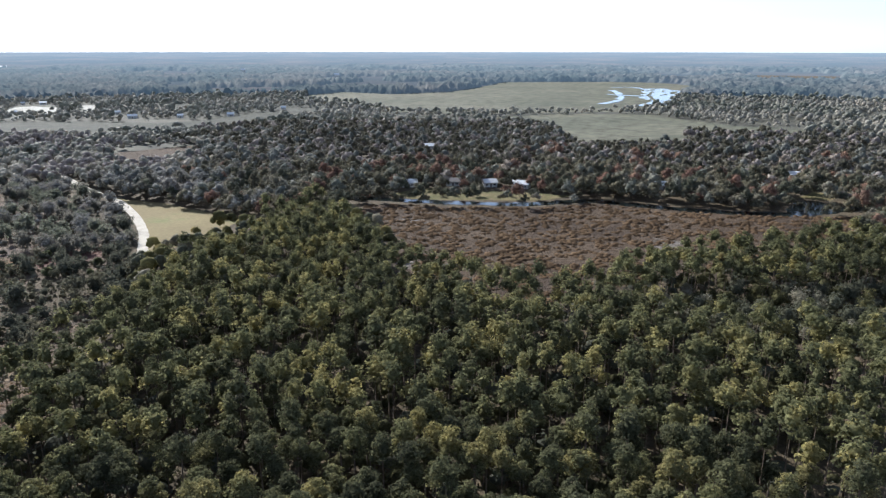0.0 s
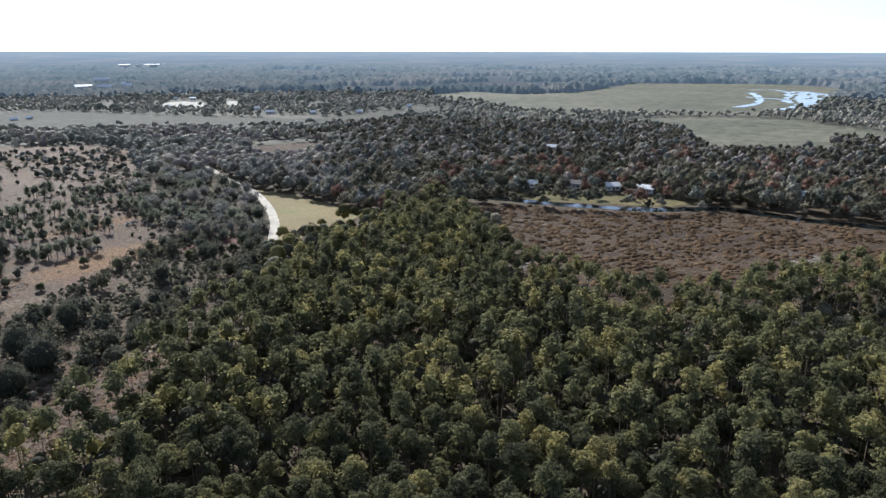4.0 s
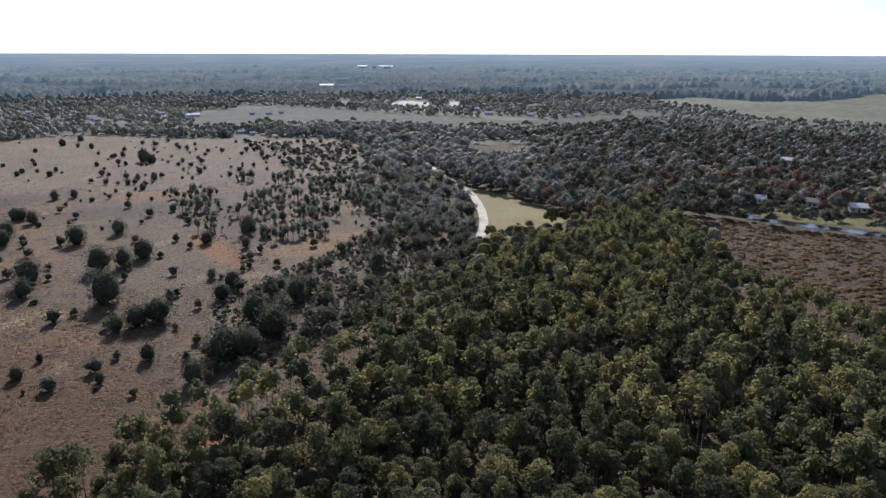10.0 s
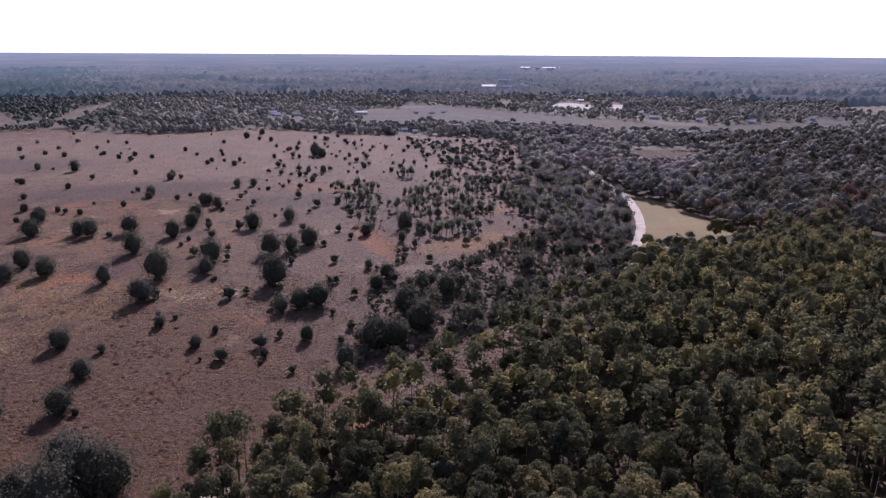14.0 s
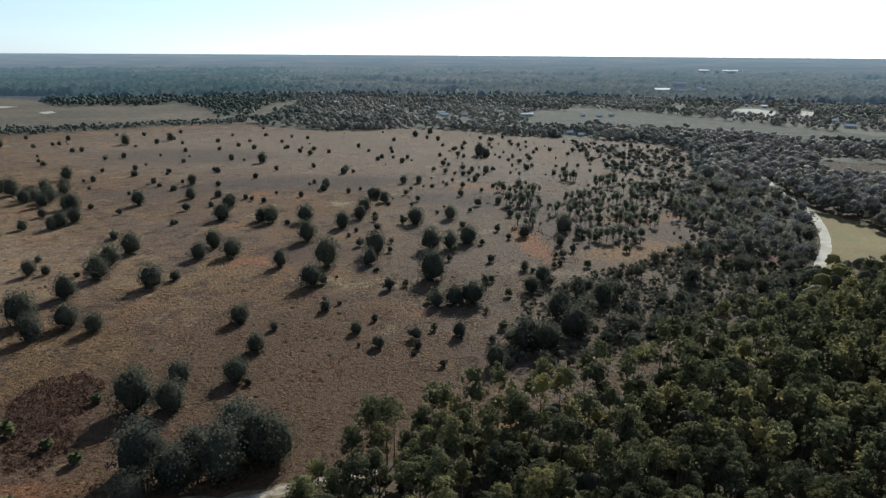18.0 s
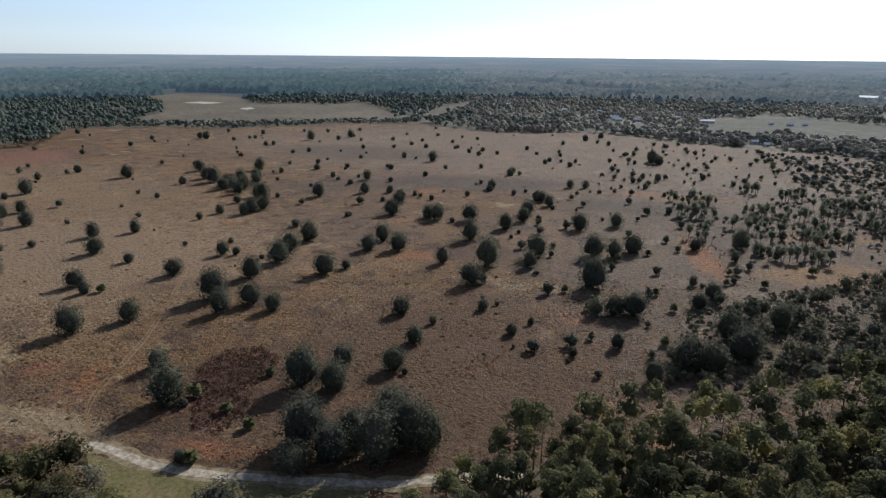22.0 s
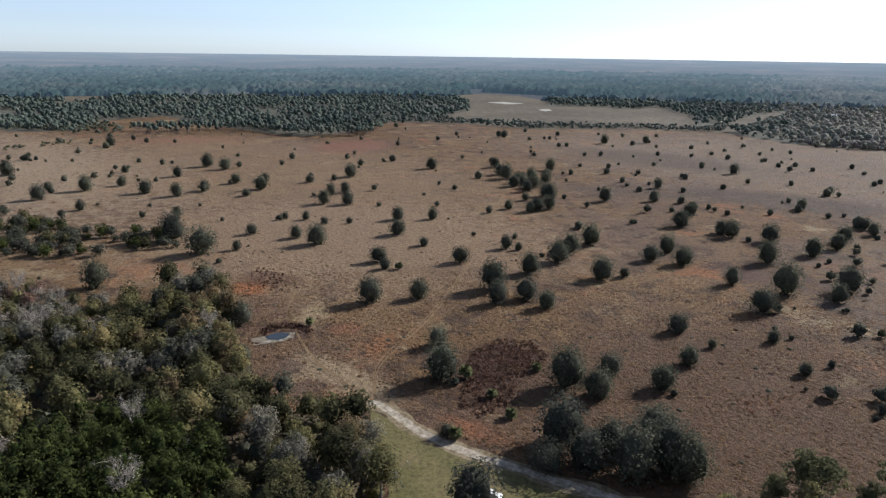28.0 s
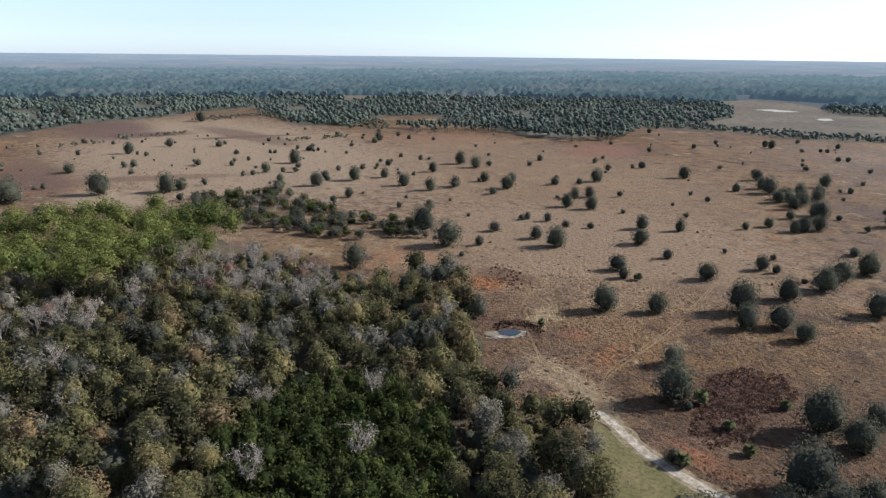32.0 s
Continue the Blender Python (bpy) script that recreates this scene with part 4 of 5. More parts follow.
wood_stuff("roadside_wood", low, x, y, 0.6, 1.7, [L_YOUNG, L_MOSS, L_MID_HAZED, L_MOSS, L_YOUNG, L_MID_HAZED], "grey-green wood west of the dirt road", rng)
x, y = scatter(MIDWOOD, 2.1, 0.7, rng)
keep = np.array([noise.noise((a / 9, b / 9, 3.5)) for a, b in zip(x, y)]) > -0.22
wood_stuff("wood_edge_scrub", shrub, x[keep], y[keep], 0.35, 1.1, [L_UNDER, L_UNDER, L_MOSS, L_UNDER], "low grey-green scrub between the oaks at the wood's edge", rng, category="shrubs")
for zone, step in ((WESTWOOD, 4.2), (SAVANNA, 6.5)):
    x, y = scatter(zone, step, 0.7, rng)
    keep = np.array([noise.noise((a / 20, b / 20, 4.5)) for a, b in zip(x, y)]) > -0.2
    wood_stuff("savanna_scrub", shrub, x[keep], y[keep], 0.5, 1.6, [L_UNDER, L_MOSS, L_MID_HAZED], "grey-green scrub among thin young pines", rng, category="shrubs")
spindly = [dome_shape(rng, 4.0, 7.2, 1.6, 10, 26, 0.46, 0.32, 0.5, 0.55)[0] for i in range(4)]
x, y = scatter(SAVANNA, 4.6, 0.8, rng)
keep = np.array([noise.noise((a / 17, b / 17, 5.0)) for a, b in zip(x, y)]) > 0.12
x, y = x[keep], y[keep]
wood_stuff("young_pines", spindly, x, y, 0.5, 1.2, [L_YOUNG], "scattered thin young pines on the grassland", rng, 8, M_BARK)
x, y = scatter([(56, 661), (102, 631), (148, 594), (93, 360), (72, 332), (77, 442), (68, 547)], 6, 0.9, rng)
keep = np.array([noise.noise((a / 14, b / 14, 6.5)) for a, b in zip(x, y)]) > -0.12
wood_stuff("grassland_edge_scrub", shrub, x[keep], y[keep], 0.8, 2.6, [L_OAK, L_UNDER, L_MOSS, L_MIDDARK_HAZED], "dark oaks and scrub closing the grassland's corner", rng, category="shrubs")
x, y = scatter(BANDPINES, 9, 0.8, rng)
wood_stuff("pine_belt", [pine_shape(rng, 10, 4.4, 5.5, 6, 7, 0.9, 0.7)[0] for i in range(3)], x, y, 0.8, 1.3, [L_FARPINE_HAZED], "belt of dark young pines beyond the grassland", rng, 8, M_BARK)
x, y = scatter(BANDSHRUB, 9, 0.8, rng)
wood_stuff("shrub_belt", shrub, x, y, 1.6, 3.0, [L_OAK, L_FARPINE_HAZED], "belt of dark shrubs beyond the grassland", rng)

# woods beyond
SHEDS = [(63, 715, 0, 9, 6, 3), (72, 698, 10, 7, 5, 3), (-11, 960, 0, 10, 7, 3), (24, 914, 5, 26, 8, 4), (97, 924, 0, 9, 5, 3), (117, 917, 5, 12, 5, 3), (134, 927, 0, 10, 5, 3),
         (-89, 930, 5, 15, 7, 3.5), (-84, 908, 0, 16, 7, 3), (-56, 903, 0, 12, 6, 3), (-119, 1022, 8, 8, 6, 3), (-273, 1088, 12, 22, 8, 4), (-169, 1019, 8, 9, 7, 4),
         (-80, 898, 5, 12, 7, 3), (392, 1120, -20, 14, 8, 4), (394, 884, -22, 9, 7, 4), (383, 822, -25, 16, 7, 4), (423, 784, -28, 10, 7, 4), (474, 757, -30, 12, 7, 4),
         (575, 788, -35, 9, 6, 4), (370, 1135, -20, 8, 6, 4), (312, 992, -15, 10, 7, 3)]
HALLS = [(311, 1475, -12, 30, 12, 9), (345, 1466, -13, 34, 9, 8), (401, 1715, -13, 30, 10, 12), (389, 1474, -14, 16, 8, 9), (372, 1430, -14, 8, 7, 14), (748, 2835, -15, 40, 12, 17),
         (846, 2805, -17, 70, 12, 17), (800, 2840, -16, 18, 10, 16), (1292, 1970, -33, 13, 9, 14), (1258, 1476, -40, 12, 8, 12), (-428, 2360, 10, 10, 8, 14)]
HOUSES = [(295.6, 284.7), (316.8, 266.9), (328.5, 248.7), (337.2, 231.3), (389.7, 166.2), (479.2, 116.3), (424, 384)]


def clear_of_houses(x, y):
    """False on the plots of the houses and on strips cleared from them towards the camera, to keep them in view."""
    free = np.ones(np.shape(x), bool)
    for hx, hy, *_ in SHEDS + HALLS:
        d = math.hypot(hx, hy)
        free &= ~near_line([(hx, hy), (hx * 0.93, hy * 0.93)], x, y, 4.5 + d * 0.004)
    for hx, hy in HOUSES:
        d = math.hypot(hx, hy)
        free &= ~near_line([(hx, hy), (hx * (1 - 26 / d), hy * (1 - 26 / d))], x, y, 4.2)
    return free


def crown_lumps(high, wide, lumps, per, size, fill=0.84):
    """One far crown: a few uneven lumps of foliage with loose sprays between them."""
    c, r = [(0, 0, high - wide * 0.4)], [wide * 0.42]
    for k in range(lumps - 1):
        a, d = k * 6.28 / (lumps - 1) + rng.uniform(-0.6, 0.6), wide * rng.uniform(0.22, 0.4)
        c.append((d * math.cos(a), d * math.sin(a), high - wide * rng.uniform(0.45, 0.8)))
        r.append(wide * rng.uniform(0.24, 0.36))
    return joined([cores(rng, c, r, 0.88, fill, -0.3, 0.28), leaves(rng, c, r, per, size, 0.88, 0.8, 1.0, 0.8)])


def wooded(x, y):
    """True where trees stand: outside the clearings, roads, water and plots."""
    keep = ~near_line(ROAD[2:], x, y, 5) & ~near_line(ROAD[:3], x, y, 1.5) & ~near_line(CANAL, x, y, 5.5) & clear_of_houses(x, y)
    for zone in OPEN:
        keep &= ~inside(zone, x, y)
    return keep


def noises(x, y, scale, layer):
    return np.array([noise.noise((a / scale, b / scale, layer)) for a, b in zip(x, y)])


edge_trees = [crown_lumps(rng.uniform(6.5, 10), rng.uniform(5, 7.5), 4, 16, 0.65) for i in range(10)]
leafy_trees = [crown_lumps(rng.uniform(6.5, 10.5), rng.uniform(5, 7.5), 5, 40, 0.62, 0.62) for i in range(10)]
leafy_far = [crown_lumps(rng.uniform(6.5, 10), rng.uniform(5.5, 8), 3, 22, 0.95, 0.66) for i in range(10)]
mid_trees = [crown_lumps(rng.uniform(6.5, 10), rng.uniform(5.5, 8), 3, 8, 1.1) for i in range(10)]
far_trees = [crown_lumps(rng.uniform(6, 10), rng.uniform(6, 9), 2, 6, 1.4) for i in range(10)]
tall_pines = [crown_lumps(rng.uniform(8, 12), rng.uniform(4.8, 6.4), 3, 6, 0.9) for i in range(8)]
x, y = scatter(SCRUB, 5.0, 0.9, rng)
keep = noises(x, y, 40, 6.0) > -0.3
wood_stuff("scrub_bushes", mid_trees, x[keep], y[keep], 0.25, 0.75, [L_FARPINE_HAZED, L_MIDDARK_HAZED, L_FARPINE_HAZED], "belt of dark blue-green bushes along the far grassland", rng)
x, y = spread(rng, -800, 800, -150, 800, 5.3)
keep = in_view(x, y, 200, 760) & wooded(x, y)
for zone in [PINES, HARDWOOD, FARPINES, MIDWOOD, WESTWOOD, BANDPINES, BANDSHRUB]:
    keep &= ~inside(zone, x, y)
keep &= ~((x < -40) & (np.hypot(x, y) < 470))
x, y = x[keep], y[keep]
clump = noises(x, y, 60, 2.0) + 0.5 * noises(x, y, 17, 3.0)
keep = clump + rng.uniform(0, 0.5, len(x)) > -0.22
x, y, clump = x[keep], y[keep], clump[keep]
west = x < -0.4 * y
r = np.hypot(x, y)
kind = noises(x, y, 90, 7.0) + rng.normal(size=len(x)) * 0.22
near, nearer = ~west & (r < 470), ~west & (r < 330)
wood_stuff("wood_edge_trees", edge_trees, x[nearer], y[nearer], 0.7, 1.15, [L_OAK, L_MOSS, L_OAK, L_OLIVE, L_DARK], "dark oaks and shrubs at the wood's edge", rng)
near &= ~nearer
# sunward trees keep the paler leaves with haze painted in, eastern ones stay dark
side = x - 0.6 * y + rng.normal(size=len(x)) * 28 + 90 * noises(x, y, 50, 8.0)
east = near & (side > 0)
near &= ~east
wood_stuff("near_woodland", leafy_trees, x[near], y[near], 0.75, 1.4, [L_MID_HAZED, L_MID_HAZED, L_MOSS, L_MID_HAZED, L_MIDDARK_HAZED], "hazy grey-green woodland beyond the meadow", rng)
wood_stuff("oak_woodland", leafy_trees, x[east], y[east], 0.7, 1.4, [L_MOSS, L_LIVEOAK, L_OAK, L_LIVEOAK, L_MOSS, L_LIVEOAK, L_LIVEOAK, L_RUST, L_LIVEOAK, L_MIDDARK_HAZED], "dark olive oak woodland behind the marsh and houses", rng)
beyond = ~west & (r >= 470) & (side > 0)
wood_stuff("far_oak_woodland", leafy_far, x[beyond], y[beyond], 0.6, 1.25, [L_LIVEOAK, L_MIDDARK_HAZED, L_MOSS, L_LIVEOAK, L_MIDBROWN_HAZED], "dark grey-olive woodland round the reed bed", rng)
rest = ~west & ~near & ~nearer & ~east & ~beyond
for name, pick, mat, label in (("woodland", (kind > -0.22) & (kind < 0.16), L_MID_HAZED, "wide hazy grey-green woodland of rounded crowns"), ("dark_woodland", kind >= 0.16, L_MIDDARK_HAZED, "dark evergreen groves in the woodland"),
                               ("brown_woodland", kind <= -0.22, L_MIDBROWN_HAZED, "brown half-bare swamp woodland")):
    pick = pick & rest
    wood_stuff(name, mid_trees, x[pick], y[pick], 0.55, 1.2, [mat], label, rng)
wood_stuff("far_pine_wood", tall_pines, x[west], y[west], 0.6, 1.1, [L_FARPINE_HAZED], "dark blue-green pine wood beyond the grassland", rng)
lx, ly = scatter(LAWNS, 10, 0.85, rng)
keep = clear_of_houses(lx, ly)
lx, ly = lx[keep], ly[keep]
wood_stuff("waterside_trees", leafy_trees, lx, ly, 0.55, 1.1, [L_MOSS, L_RUST, L_MOSS, L_LIVEOAK, L_OAK], "trees on the waterside lawns", rng)
keep = inside([(280, 260), (480, 330), (560, 100), (400, 70), (330, 200)], x, y) & (noises(x, y, 30, 9.0) > 0.24) & (rng.uniform(size=len(x)) < 0.4)
wood_stuff("autumn_trees", leafy_trees, x[keep] + 2, y[keep] + 1, 0.9, 1.3, [L_RUST, L_MIDBROWN_HAZED], "rust-brown autumn crowns among the woodland", rng)

x, y = spread(rng, -1300, 1300, -250, 1300, 9.0)
keep = in_view(x, y, 760, 1280) & wooded(x, y)
x, y = x[keep], y[keep]
keep = noises(x, y, 110, 4.0) + 0.6 * noises(x, y, 30, 5.0) + rng.uniform(0, 0.4, len(x)) > -0.12
x, y = x[keep], y[keep]
west = x < -0.33 * y + rng.normal(size=len(x)) * 40
dark = noises(x, y, 130, 7.0) + rng.normal(size=len(x)) * 0.2 > 0.1
wood_stuff("far_pine_belt", far_trees, x[west], y[west], 0.75, 1.2, [L_FARPINE_HAZED], "far dark blue-green pine belt", rng)
wood_stuff("far_woodland", far_trees, x[~west & ~dark], y[~west & ~dark], 0.6, 1.2, [L_MID_HAZED], "far hazy grey-green woodland", rng)
wood_stuff("far_groves", far_trees, x[~west & dark], y[~west & dark], 0.7, 1.4, [L_MIDDARK_HAZED], "far dark groves among the woodland", rng)


def canopy(name, r0, r1, turn, grow, label):
    """The farthest woods: one rough sheet of crowns, broken by clearings, stepping down at its edges."""
    radii = [r0]
    while radii[-1] < r1:
        radii.append(radii[-1] * grow)
    az = np.radians(np.arange(-100, 86, turn))
    rr, aa = np.meshgrid(np.array(radii), az, indexing="ij")
    rr = rr * (1 + rng.uniform(-0.3, 0.3, rr.shape) * (grow - 1))
    aa = aa + rng.uniform(-0.3, 0.3, aa.shape) * math.radians(turn)
    x, y = (rr * np.sin(aa)).ravel(), (rr * np.cos(aa)).ravel()
    gap = noises(x, y, 330, 4.0) + 0.5 * noises(x, y, 120, 5.0)
    trees = wooded(x, y) & (gap > np.where(x < -0.33 * y, -0.34, -0.2))
    z = np.where(trees, 9 + 5 * noises(x, y, 45, 6.0) + rng.uniform(-6, 6, len(x)), 0.0) + np.array([far_rise(q) for q in rr.ravel()])
    k, m = len(az), len(radii)
    i = (np.arange(m - 1)[:, None] * k + np.arange(k - 1)[None]).ravel()
    f = np.concatenate([np.stack([i, i + 1, i + k + 1], 1), np.stack([i, i + k + 1, i + k], 1)])
    f = f[trees[f].any(1)]
    c = np.stack([x, y], 1)[f].mean(1)
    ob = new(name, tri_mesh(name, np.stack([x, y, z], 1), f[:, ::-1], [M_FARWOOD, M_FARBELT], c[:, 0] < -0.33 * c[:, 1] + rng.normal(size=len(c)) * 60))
    return tagged(ob, label, "distance", "", "structure")


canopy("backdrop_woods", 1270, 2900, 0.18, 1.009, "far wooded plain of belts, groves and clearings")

BELTS = [([(-663, -26), (-678, -10), (-694, 15)], 10), ([(-642, 165), (-650, 188), (-647, 215)], 8), ([(-877, 118), (-911, 168), (-939, 204), (-833, 216), (-755, 258), (-768, 293)], 16),
         ([(-716, 15), (-721, 43), (-736, 72)], 9)]
x, y = spread(rng, -1000, -500, -120, 460, 5.0)
keep = np.zeros(len(x), bool)
for line, width in BELTS:
    keep |= near_line(line, x, y, width)
keep &= noises(x, y, 25, 3.0) > -0.15
wood_stuff("grassland_shrub_belts", mid_trees, x[keep], y[keep], 0.2, 0.55, [L_OAK, L_FARPINE_HAZED, L_UNDER], "belts of low dark shrubs across the far grassland", rng, category="shrubs")
x, y = spread(rng, -740, -500, 280, 570, 6.0)
keep = near_line([(-706, 308), (-680, 361), (-643, 399), (-574, 408), (-537, 451), (-599, 535)], x, y, 14)
wood_stuff("grassland_pine_belt", tall_pines, x[keep], y[keep], 0.6, 1.0, [L_FARPINE_HAZED], "row of dark pines along the far grassland", rng)

# low growth
mound = [joined([cores(rng, [(0, 0, 0.1), (0.9, 0.5, 0.0)], [1.5, 1.1], 0.4, 1.0, 0.0, 0.2), leaves(rng, [(0, 0, 0.2)], [1.5], 8, 0.4, 0.5)]) for i in range(5)]
x, y = scatter(MARSH, 2.3, 0.8, rng)
keep = np.array([noise.noise((a / 7, b / 7, 1.0)) for a, b in zip(x, y)]) > -0.1
x, y = x[keep], y[keep]
wood_stuff("marsh_shrubs", mound, x, y, 0.5, 1.2, [L_SHRUB], "low brown marsh shrubs", rng, category="shrubs")
briar = [leaves(rng, [(0, 0, 0.3), (0.4, 0.2, 0.25)], [0.6, 0.5], 10, 0.3, 0.6, 0.9, 1.5) for i in range(4)]
x, y = scatter(BRAMBLE, 0.95, 0.85, rng)
wood_stuff("bramble", briar, x, y, 0.6, 1.2, [L_REDLOW], "tangled dark red-brown brambles", rng, category="shrubs")
x, y = scatter(PITRING, 0.9, 0.8, rng)
wood_stuff("bramble_bank", briar, x, y, 0.7, 1.5, [L_REDLOW], "dark brambles on the bank of the pool", rng, category="shrubs")
x, y = scatter(RING, 1.6, 0.5, rng)
wood_stuff("bramble_ring", briar, x, y, 0.6, 1.2, [L_REDLOW], "dark brambles round a bracken patch", rng, category="shrubs")
ox, oy = [], []
for zone in (ROADSIDE, BRACKEN_A, BRACKEN_B, BRACKEN_C):
    x, y = scatter(zone, 1.8, 0.45, rng)
    ox.append(x)
    oy.append(y)
wood_stuff("bracken", briar, np.concatenate(ox), np.concatenate(oy), 0.5, 1.0, [L_ORANGE], "rust-orange dry bracken", rng, category="bracken")
tuft = [cores(rng, [(0, 0, 0.02)], [0.6], 0.32, 1.0, 0.05, 0.25) for i in range(5)]
x, y = scatter(FIELD, 1.15, 0.8, rng, 95, 250)
keep = ~inside(BRAMBLE, x, y) & ~inside(VERGE, x, y) & ~inside(PALEGRASS, x, y) & ~inside(SANDPIT, x, y) & ~inside(MIDWOOD, x, y)
lump = np.array([noise.noise((a / 9, b / 9, 2.0)) for a, b in zip(x, y)]) > -0.25
keep &= lump
wood_stuff("grass_tussocks", tuft, x[keep], y[keep], 0.3, 1.0, [L_TUFT], "dry brown grass tussocks", rng, category="grass")
x, y = scatter(FIELD, 6.0, 0.5, rng, 130, 800)
keep = (np.array([noise.noise((a / 40, b / 40, 8.0)) for a, b in zip(x, y)]) > -0.1) & ~inside(MIDWOOD, x, y)
wood_stuff("low_scrub", tuft, x[keep], y[keep], 0.6, 1.8, [L_REDLOW, L_TUFT, L_TUFT, L_OAK, L_SHRUB], "low dark scrub speckled over the grassland", rng, category="shrubs")

# ---- round oaks on the grassland: x, y, crown width ----
OAKS_A = [(-434.2, -3.1, 12.3), (-898.4, -28.1, 16.3), (-521.2, -19.6, 6.9), (-426.3, -46.8, 14.3), (38, 193.5, 6.3), (33, 218.3, 7.7), (21.7, 190.8, 9.6),
          (33.7, 304.8, 5.2), (17.7, 203.4, 9), (26.9, 312.7, 7.4), (24.1, 290.1, 4), (12.4, 179.4, 9), (14.5, 240, 6.2), (9.6, 228.2, 6),
          (7, 180.4, 9.7), (8.1, 252.3, 3.5), (8.9, 302.5, 5.7), (3.1, 172.3, 3.4), (0.5, 193.7, 2.4), (-1.3, 168.1, 5.5), (-2.5, 182.7, 2.3),
          (-9.8, 214.4, 8.6), (-15.7, 288.9, 8.9), (-12.2, 186.7, 4.3), (-15.5, 212.4, 7.1), (-27.2, 333.1, 6.8), (-22.8, 279.2, 6.7), (-21.3, 210.4, 5.6)]
OAKS_B = [(-25.7, 237.8, 10.3), (-30.9, 277.1, 9.5), (-55.1, 428, 5), (-23.2, 176.4, 2.6), (-42.8, 320.7, 8.8), (-64.6, 426.1, 5), (-66.4, 367.5, 5.6),
          (-72.7, 378.3, 6.5), (-52.7, 268.5, 9.4), (-39, 195.4, 2.1), (-52.2, 253.9, 5.8), (-72.7, 343.4, 7.1), (-71.5, 328.1, 6.8), (-42.7, 185.8, 3.7),
          (-110.6, 464.8, 4.8), (-76, 309.5, 7.6), (-109, 404, 5.6), (-68.1, 249.6, 10.2), (-56.1, 202.3, 3.3), (-67.4, 225.5, 7.8), (-85.9, 284.4, 8.6),
          (-96.7, 318.7, 8.4), (-85.8, 246.9, 5.8), (-112.6, 315.7, 7.9), (-67.4, 185.3, 2.8), (-180.8, 495.1, 7), (-118.4, 318.3, 6.9), (-67.4, 170.1, 5.6)]
OAKS_C = [(-79.9, 189.8, 6.2), (-144.7, 342.4, 7.5), (-109.2, 257.4, 8.1), (-138.3, 317.5, 8.8), (-66.3, 152.1, 6.7), (-163, 370.3, 3.4), (-122, 269.4, 7),
          (-193.1, 404.3, 6), (-121.1, 253.4, 7.2), (-175.6, 364.2, 6.1), (-309, 612, 6.8), (-157.4, 305.3, 2.9), (-117.9, 226.3, 4), (-79.7, 149.4, 6.1),
          (-75.3, 136.7, 7.2), (-122.5, 218.2, 8.6), (-195.2, 344, 7.3), (-333.8, 578.1, 7.7), (-152, 257.7, 8.6), (-170, 276.9, 3.8), (-84, 135.8, 9.4),
          (-151, 240.7, 8.2), (-146.2, 225.1, 9.2), (-119.5, 178.1, 6), (-219.5, 324.2, 8.5), (-279.8, 411.8, 7.4), (-253, 368, 6.7), (-207.4, 295.3, 7.3)]
OAKS_D = [(-145.6, 204.5, 7.8), (-247.6, 346.6, 9.2), (-129.6, 180.7, 7.8), (-266.3, 370.7, 7.6), (-228.2, 312.9, 4.5), (-258.3, 350.3, 6.5), (-168.1, 227.2, 3.4),
          (-180.7, 241.1, 2.6), (-258.9, 342.2, 7.9), (-220.9, 287.9, 4.9), (-173.3, 225.3, 5.3), (-279.4, 359.8, 9.1), (-133.5, 170.6, 6.8), (-426.9, 545, 6.9),
          (-144, 180.7, 9.6), (-315, 392.2, 7.5), (-222, 272.9, 3.6), (-173.7, 196.5, 7.2), (-108.7, 116.9, 9.1), (-124.1, 131.4, 5.8), (-232.6, 241.6, 5.1),
          (-341.5, 353.2, 8.2), (-200.9, 203.4, 4.4), (-155.8, 155.4, 6.5), (-243.7, 228.2, 6.2), (-222.4, 207.9, 7.7), (-188.1, 169.4, 4.4), (-196.8, 173.6, 6.8)]
OAKS_E = [(-164.4, 141.2, 8.3), (-354.5, 289.1, 8.4), (-254.6, 206.3, 3.3), (-288.6, 233.1, 6.9), (-314.7, 252.6, 6.1), (-351.5, 273.2, 3.7), (-314.9, 242.1, 6),
          (-298.7, 224.8, 6.9), (-261.4, 196.6, 3.9), (-234.8, 172.1, 8.9), (-355.7, 257.3, 5.1), (-275, 195.6, 4), (-445.4, 306.5, 4.5), (-249.6, 171.7, 5.7),
          (-283.1, 189.1, 3.4), (-378, 238.9, 6), (-356.7, 222.4, 8.4), (-268.7, 161.3, 5.3), (-345.4, 205.5, 4.7), (-384.3, 221.9, 6.7), (-250.5, 142.9, 3.9),
          (-154.8, 87.9, 4.2), (-177.6, 100.2, 8.3), (-435.5, 243.9, 8.3), (-455.6, 241.8, 8.6), (-376.1, 196.2, 6.4), (-161.2, 83.7, 3.6), (-255.2, 129.5, 12.7)]
OAKS_F = [(-431.2, 207.3, 6.4), (-371.2, 176.9, 6.9), (-323.9, 153.6, 5.4), (-282.6, 131, 10.6), (-391.4, 167.9, 7.8), (-468.6, 189, 5), (-423.2, 168, 6.1),
          (-609.7, 236.7, 7.6), (-421.4, 146.2, 8.2), (-241.8, 83, 8.8), (-371.1, 125, 5.2), (-437.4, 131.4, 5.3), (-412.6, 118.3, 7.9), (-568, 159.4, 4.9),
          (-507.1, 129.8, 8.7), (-416.3, 97, 5), (-473.6, 100.5, 6.4), (-621.2, 93.1, 6.2), (-860.5, 110.9, 11.4), (-523.1, 62.8, 5.2), (-432.3, 41, 7.2),
          (-638.3, 54.9, 6.4), (-426.8, 32.6, 10.7), (-533.8, 20.8, 5.3), (-604.8, 21, 8)]

